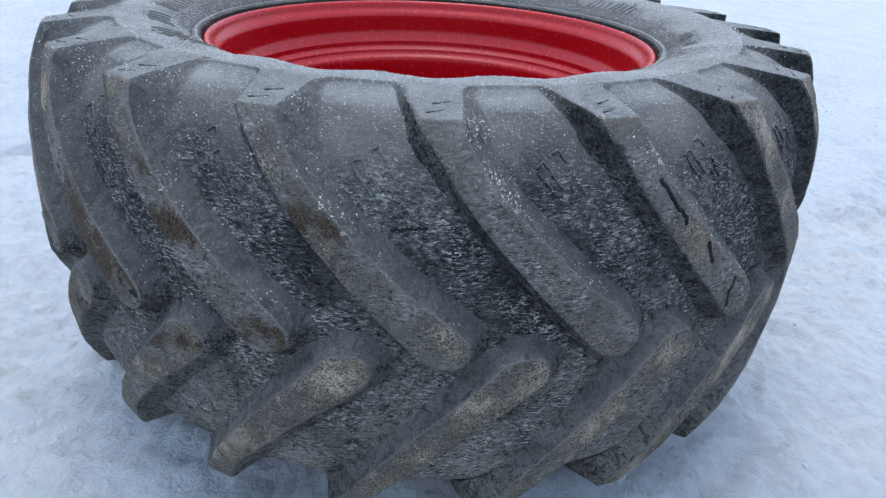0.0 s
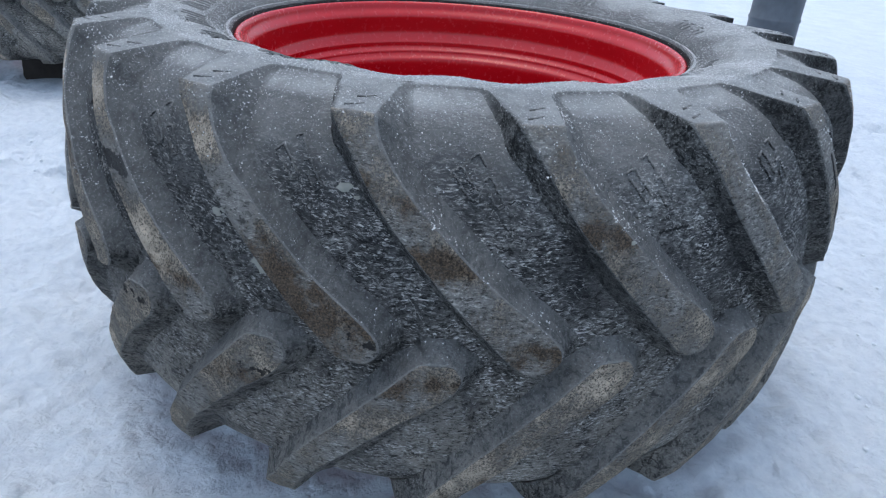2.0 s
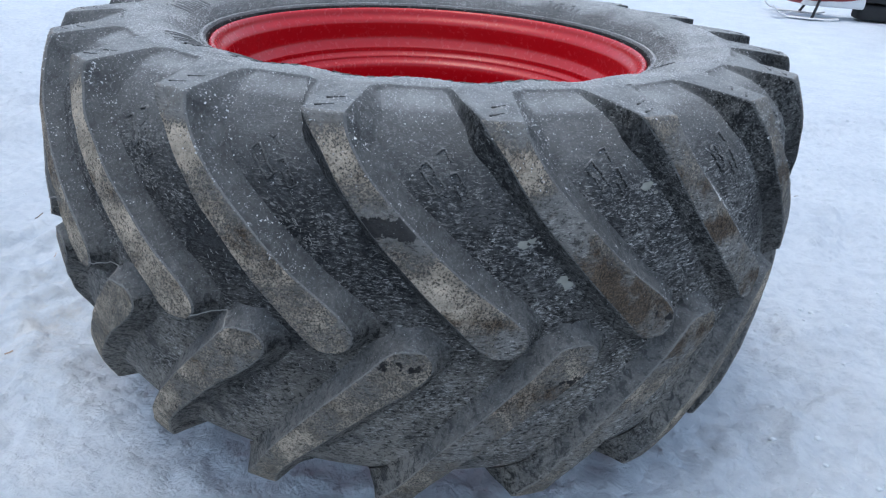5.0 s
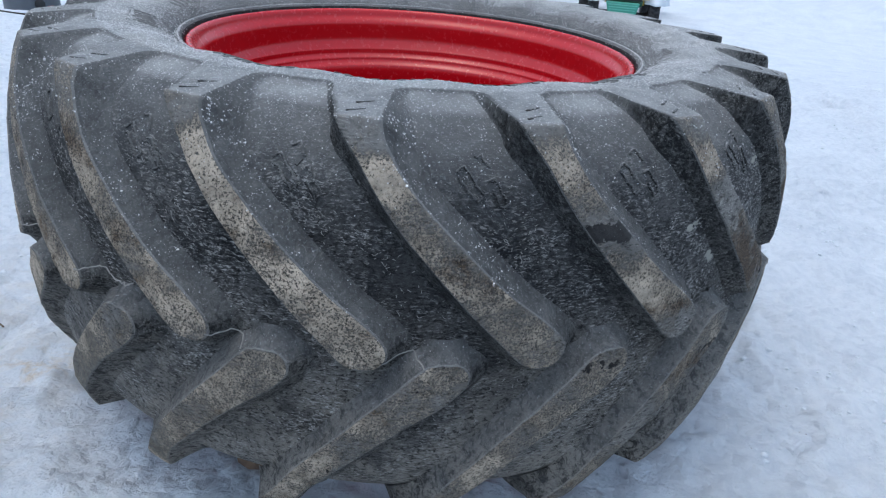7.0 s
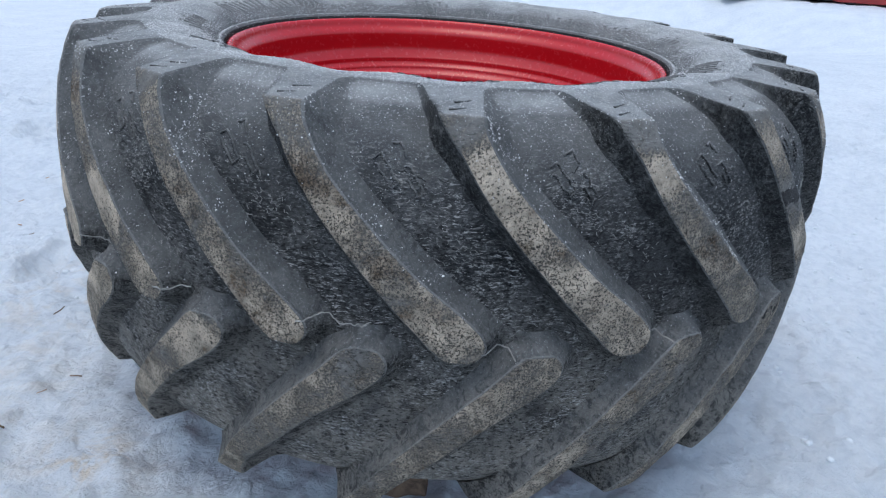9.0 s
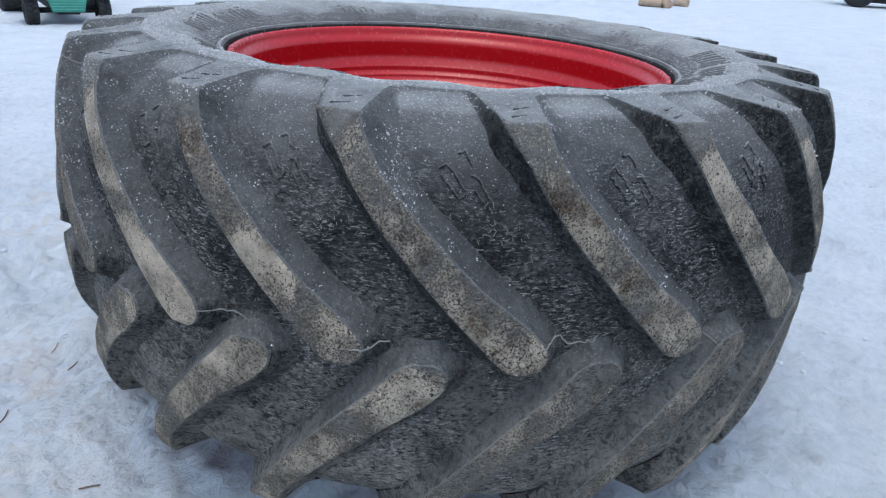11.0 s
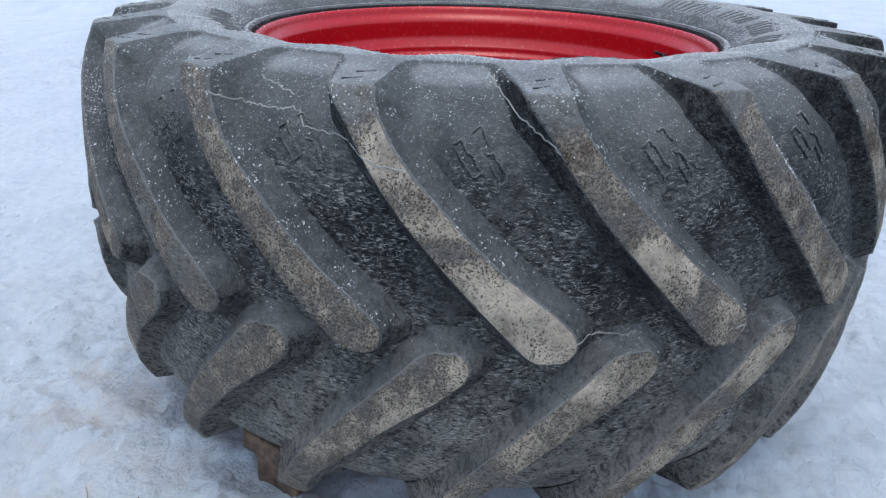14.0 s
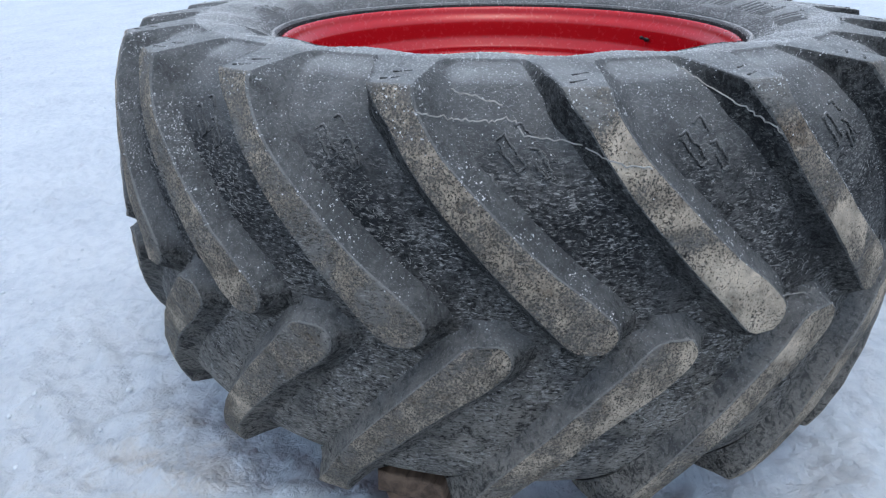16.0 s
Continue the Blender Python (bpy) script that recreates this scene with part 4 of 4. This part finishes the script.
# ---- snowmobile half out of sight behind the tyre ----
def snowmobile(at, turn):
    t = thing("snowmobile", "white and red snowmobile parked in the snow", "snowmobile", Matrix.Translation((*at, LOW)) @ Matrix.Rotation(radians(turn), 4, "Z") @ Matrix.Scale(1.5, 4))
    for s in (-1, 1):
        bm = bmesh.new()
        path = [(-0.55, 0, 0.16), (-0.45, 0, 0.07), (-0.30, 0, 0.02), (0.0, 0, 0.015), (0.30, 0, 0.015), (0.42, 0, 0.04)]
        rows = [[bm.verts.new((x, y + dy, z + dz)) for dy, dz in ((-0.07, 0), (0.07, 0), (0.07, 0.02), (-0.07, 0.02))] for x, y, z in path]
        for a, b in zip(rows, rows[1:]):
            for i in range(4):
                bm.faces.new((a[i], a[(i + 1) % 4], b[(i + 1) % 4], b[i]))
        bm.faces.new(rows[0])
        bm.faces.new(rows[-1][::-1])
        ski = part("ski", bm, WHITE_PAINT, t)
        ski.matrix_basis = Matrix.Translation((-0.55, s * 0.42, 0))
        part("ski_leg", tube(bmesh.new(), [(-0.50, s * 0.42, 0.03), (-0.40, s * 0.25, 0.34)], 0.022), DARK_STEEL, t)
    cowl = bmesh.new()
    bmesh.ops.create_icosphere(cowl, subdivisions=4, radius=1.0)
    for v in cowl.verts:
        x, y, z = v.co
        v.co = Vector((-0.25 + 0.72 * x, 0.36 * y, 0.42 + (0.34 if z > 0 else 0.20) * z - 0.10 * max(0, -x)))
    part("cowl", cowl, RED_PAINT, t, "red rounded cowl")
    part("belly_pan", block(bmesh.new(), (0.9, 0.52, 0.16), Matrix.Translation((-0.2, 0, 0.27)), 0.05, 3), WHITE_PAINT, t, "white belly pan")
    part("track", block(bmesh.new(), (1.5, 0.40, 0.24), Matrix.Translation((0.95, 0, 0.15)), 0.10, 4), BLACK, t, "black rubber track")
    part("tunnel", block(bmesh.new(), (1.4, 0.46, 0.16), Matrix.Translation((0.9, 0, 0.38)), 0.02), DARK_STEEL, t)
    part("seat", block(bmesh.new(), (1.0, 0.36, 0.20), Matrix.Translation((0.75, 0, 0.56)), 0.06, 3), BLACK, t)
    part("windscreen", block(bmesh.new(), (0.03, 0.40, 0.26), Matrix.Translation((0.05, 0, 0.82)) @ Matrix.Rotation(-0.5, 4, "Y"), 0.012), BLACK, t)
    return t


snowmobile((1.59, 18.2), 14)


# ---- machines at the edge of the yard ----
def red_harrow(at, turn):
    t = thing("farm_implement", "red painted farm implement on a dark wheel", "implement", Matrix.Translation((*at, LOW + 0.17)) @ Matrix.Rotation(radians(turn), 4, "Z") @ Matrix.Scale(1.75, 4))
    part("beam", block(bmesh.new(), (2.4, 0.16, 0.16), Matrix.Translation((0.9, 0, 0.44)), 0.01), RED_PAINT, t, "red steel beam")
    part("leg", block(bmesh.new(), (0.24, 0.14, 0.52), Matrix.Translation((0, 0, 0.12)), 0.02), DARK_STEEL, t, "dark steel leg")
    part("brace", tube(bmesh.new(), [(0.05, 0, 0.2), (0.5, 0, 0.42)], 0.04), DARK_STEEL, t)
    part("upright", block(bmesh.new(), (0.14, 0.14, 0.7), Matrix.Translation((1.6, 0, 0.85)), 0.01), RED_PAINT, t)
    return t


red_harrow((6.84, 20.64), -10)


def trailer(at, turn):
    t = thing("trailer", "dark red trailer with black skirt beside the yard", "trailer", Matrix.Translation((*at, 0.0)) @ Matrix.Rotation(radians(turn), 4, "Z"))
    part("body", block(bmesh.new(), (2.0, 1.8, 1.6), Matrix.Translation((1.0, 0, 0.85)), 0.03), RED_PAINT, t, "dull red panelled body")
    part("skirt", block(bmesh.new(), (2.6, 1.5, 0.22), Matrix.Translation((-1.3, 0.1, 0.16)), 0.02), BLACK, t, "black skirt")
    for x in (0.35, 1.6):
        w = lathe([(0.04, -0.08), (0.15, -0.08), (0.18, -0.05), (0.18, 0.05), (0.15, 0.08), (0.04, 0.08)], 32, closed=True)
        ob = part("wheel", w, BLACK, t)
        ob.matrix_basis = Matrix.Translation((x, -0.78, 0.16)) @ Matrix.Rotation(math.pi / 2, 4, "X")
    part("drawbar", tube(bmesh.new(), [(-2.6, 0, 0.32), (0.0, 0, 0.38)], 0.05), DARK_STEEL, t)
    return t


trailer((14.68, 12.50), -18)


def container(at, turn):
    t = thing("container", "white steel container with dark vents near trailer", "container", Matrix.Translation((*at, 0.0)) @ Matrix.Rotation(radians(turn), 4, "Z"))
    part("body", block(bmesh.new(), (3.0, 2.2, 2.3), Matrix.Translation((1.5, 0, 1.17)), 0.02), WHITE_PAINT, t)
    for x in (0.45, 0.85, 1.25, 1.65):
        part("vent", block(bmesh.new(), (0.24, 0.05, 0.14), Matrix.Translation((x, -1.11, 0.30)), 0.01), BLACK, t, "dark vent")
    part("sill", block(bmesh.new(), (3.04, 2.24, 0.10), Matrix.Translation((1.5, 0, 0.06)), 0.01), DARK_STEEL, t)
    return t


container((17.1, 12.3), -14)


def split_log(at, size, turn):
    bm = bmesh.new()
    n = 14
    rows = []
    for x in (-0.5, -0.48, -0.2, 0.15, 0.48, 0.5):
        s = 0.9 if abs(x) == 0.5 else 1.0
        rows.append([bm.verts.new((x * size, s * 0.11 * math.cos(2 * math.pi * i / n) * (1 + 0.2 * noise.noise((i, x, turn))), s * 0.10 * math.sin(2 * math.pi * i / n))) for i in range(n)])
    for a, b in zip(rows, rows[1:]):
        for i in range(n):
            bm.faces.new((a[i], a[(i + 1) % n], b[(i + 1) % n], b[i]))
    bm.faces.new(rows[0][::-1])
    bm.faces.new(rows[-1])
    ob = part("log", bm, PALE_WOOD)
    ob.matrix_basis = Matrix.Translation((*at, 0.09)) @ Matrix.Rotation(radians(turn), 4, "Z")
    return tagged(ob, "pale split log lying on the snow", "log", "logs at the yard edge")


split_log((13.7, 7.45), 0.5, 110)
split_log((13.9, 7.2), 0.35, 60)
split_log((14.8, 7.3), 0.32, 95)


def green_machine(at, turn):
    t = thing("farm_machine", "dark green farm machine at the yard's edge", "machine", Matrix.Translation((*at, 0.0)) @ Matrix.Rotation(radians(turn), 4, "Z"))
    part("body", block(bmesh.new(), (2.4, 1.4, 1.3), Matrix.Translation((0, 0, 1.05)), 0.12, 3), GREEN, t)
    part("chassis", block(bmesh.new(), (2.2, 1.0, 0.32), Matrix.Translation((0, 0, 0.30)), 0.03), BLACK, t)
    for x in (-0.8, 0.8):
        w = lathe([(0.08, -0.12), (0.40, -0.12), (0.46, -0.07), (0.46, 0.07), (0.40, 0.12), (0.08, 0.12)], 32, closed=True)
        ob = part("wheel", w, BLACK, t)
        ob.matrix_basis = Matrix.Translation((x, -0.7, 0.44)) @ Matrix.Rotation(math.pi / 2, 4, "X")
    return t


green_machine((24.6, 5.9), -60)


# ---- sticks and straws dropped on the snow ----
def stick(a, b, r, label, name="stick", mat=WOOD):
    za, zb = snow_height(*a), snow_height(*b)
    bend = min(0.015, 0.05 * math.dist(a, b))
    pts = [(a[0] + (b[0] - a[0]) * t + bend * math.sin(t * 5 + a[0]), a[1] + (b[1] - a[1]) * t, za + (zb - za) * t + r * 0.9 + (0.02 if math.dist(a, b) > 0.2 else 0.002)) for t in (0, 0.25, 0.5, 0.75, 1)]
    return tagged(part(name, tube(bmesh.new(), pts, r, 7), mat), label, name)


stick((-4.85, 5.78), (-4.1, 5.22), 0.009, "thin dark branch lying on the snow", "stick", DARK_WOOD)
stick((-5.75, 6.25), (-5.4, 6.32), 0.013, "short dark branch lying on the snow", "stick", DARK_WOOD)
litter = random.Random(11)
for _ in range(26):
    a = radians(litter.choice((litter.uniform(-190, -130), litter.uniform(60, 200))))
    d = litter.uniform(1.02, 2.6)
    x, y, h = d * math.cos(a), d * math.sin(a), litter.uniform(0, 6.28)
    size = litter.uniform(0.015, 0.05)
    ob = stick((x, y), (x + size * math.cos(h), y + size * math.sin(h)), litter.uniform(0.0012, 0.0028), "short brown straw on the trodden snow", "straw", litter.choice((WOOD, PALE_WOOD)))
    tagged(ob, group="straws on the snow")


# ---- loose crumbs of snow kicked up by boots ----
def snow_crumbs(count, seed):
    rng = random.Random(seed)
    ball = bmesh.new()
    bmesh.ops.create_icosphere(ball, subdivisions=1, radius=1.0)
    shape = [v.co.copy() for v in ball.verts]
    sides = [tuple(v.index for v in f.verts) for f in ball.faces]
    ball.free()
    spots = []
    while len(spots) < 70:
        a, d = rng.uniform(0, 2 * math.pi), rng.uniform(1.15, 5.0)
        spots.append((d * math.cos(a), d * math.sin(a)))
    verts, faces = [], []
    for _ in range(count):
        cx, cy = rng.choice(spots)
        x, y = rng.gauss(cx, 0.16), rng.gauss(cy, 0.16)
        if math.hypot(x, y) < 1.02:
            continue
        size = 0.0025 + 0.008 * rng.random() ** 3
        z = snow_height(x, y) + size * 0.15
        base = len(verts)
        for v in shape:
            f = size * (1 + 0.4 * noise.noise(v * 1.3 + Vector((x * 50, y * 50, 0))))
            verts.append((x + v.x * f * 1.3, y + v.y * f, z + v.z * f * 0.7))
        faces += [tuple(base + i for i in side) for side in sides]
    me = bpy.data.meshes.new("snow_crumbs")
    me.from_pydata(verts, [], faces)
    me.polygons.foreach_set("use_smooth", [True] * len(me.polygons))
    me.materials.append(FRESH_SNOW)
    return tagged(new("snow_crumbs", me), "loose crumbs of snow on the trodden yard", "snow", kind="stuff")


snow_crumbs(2200, 8)
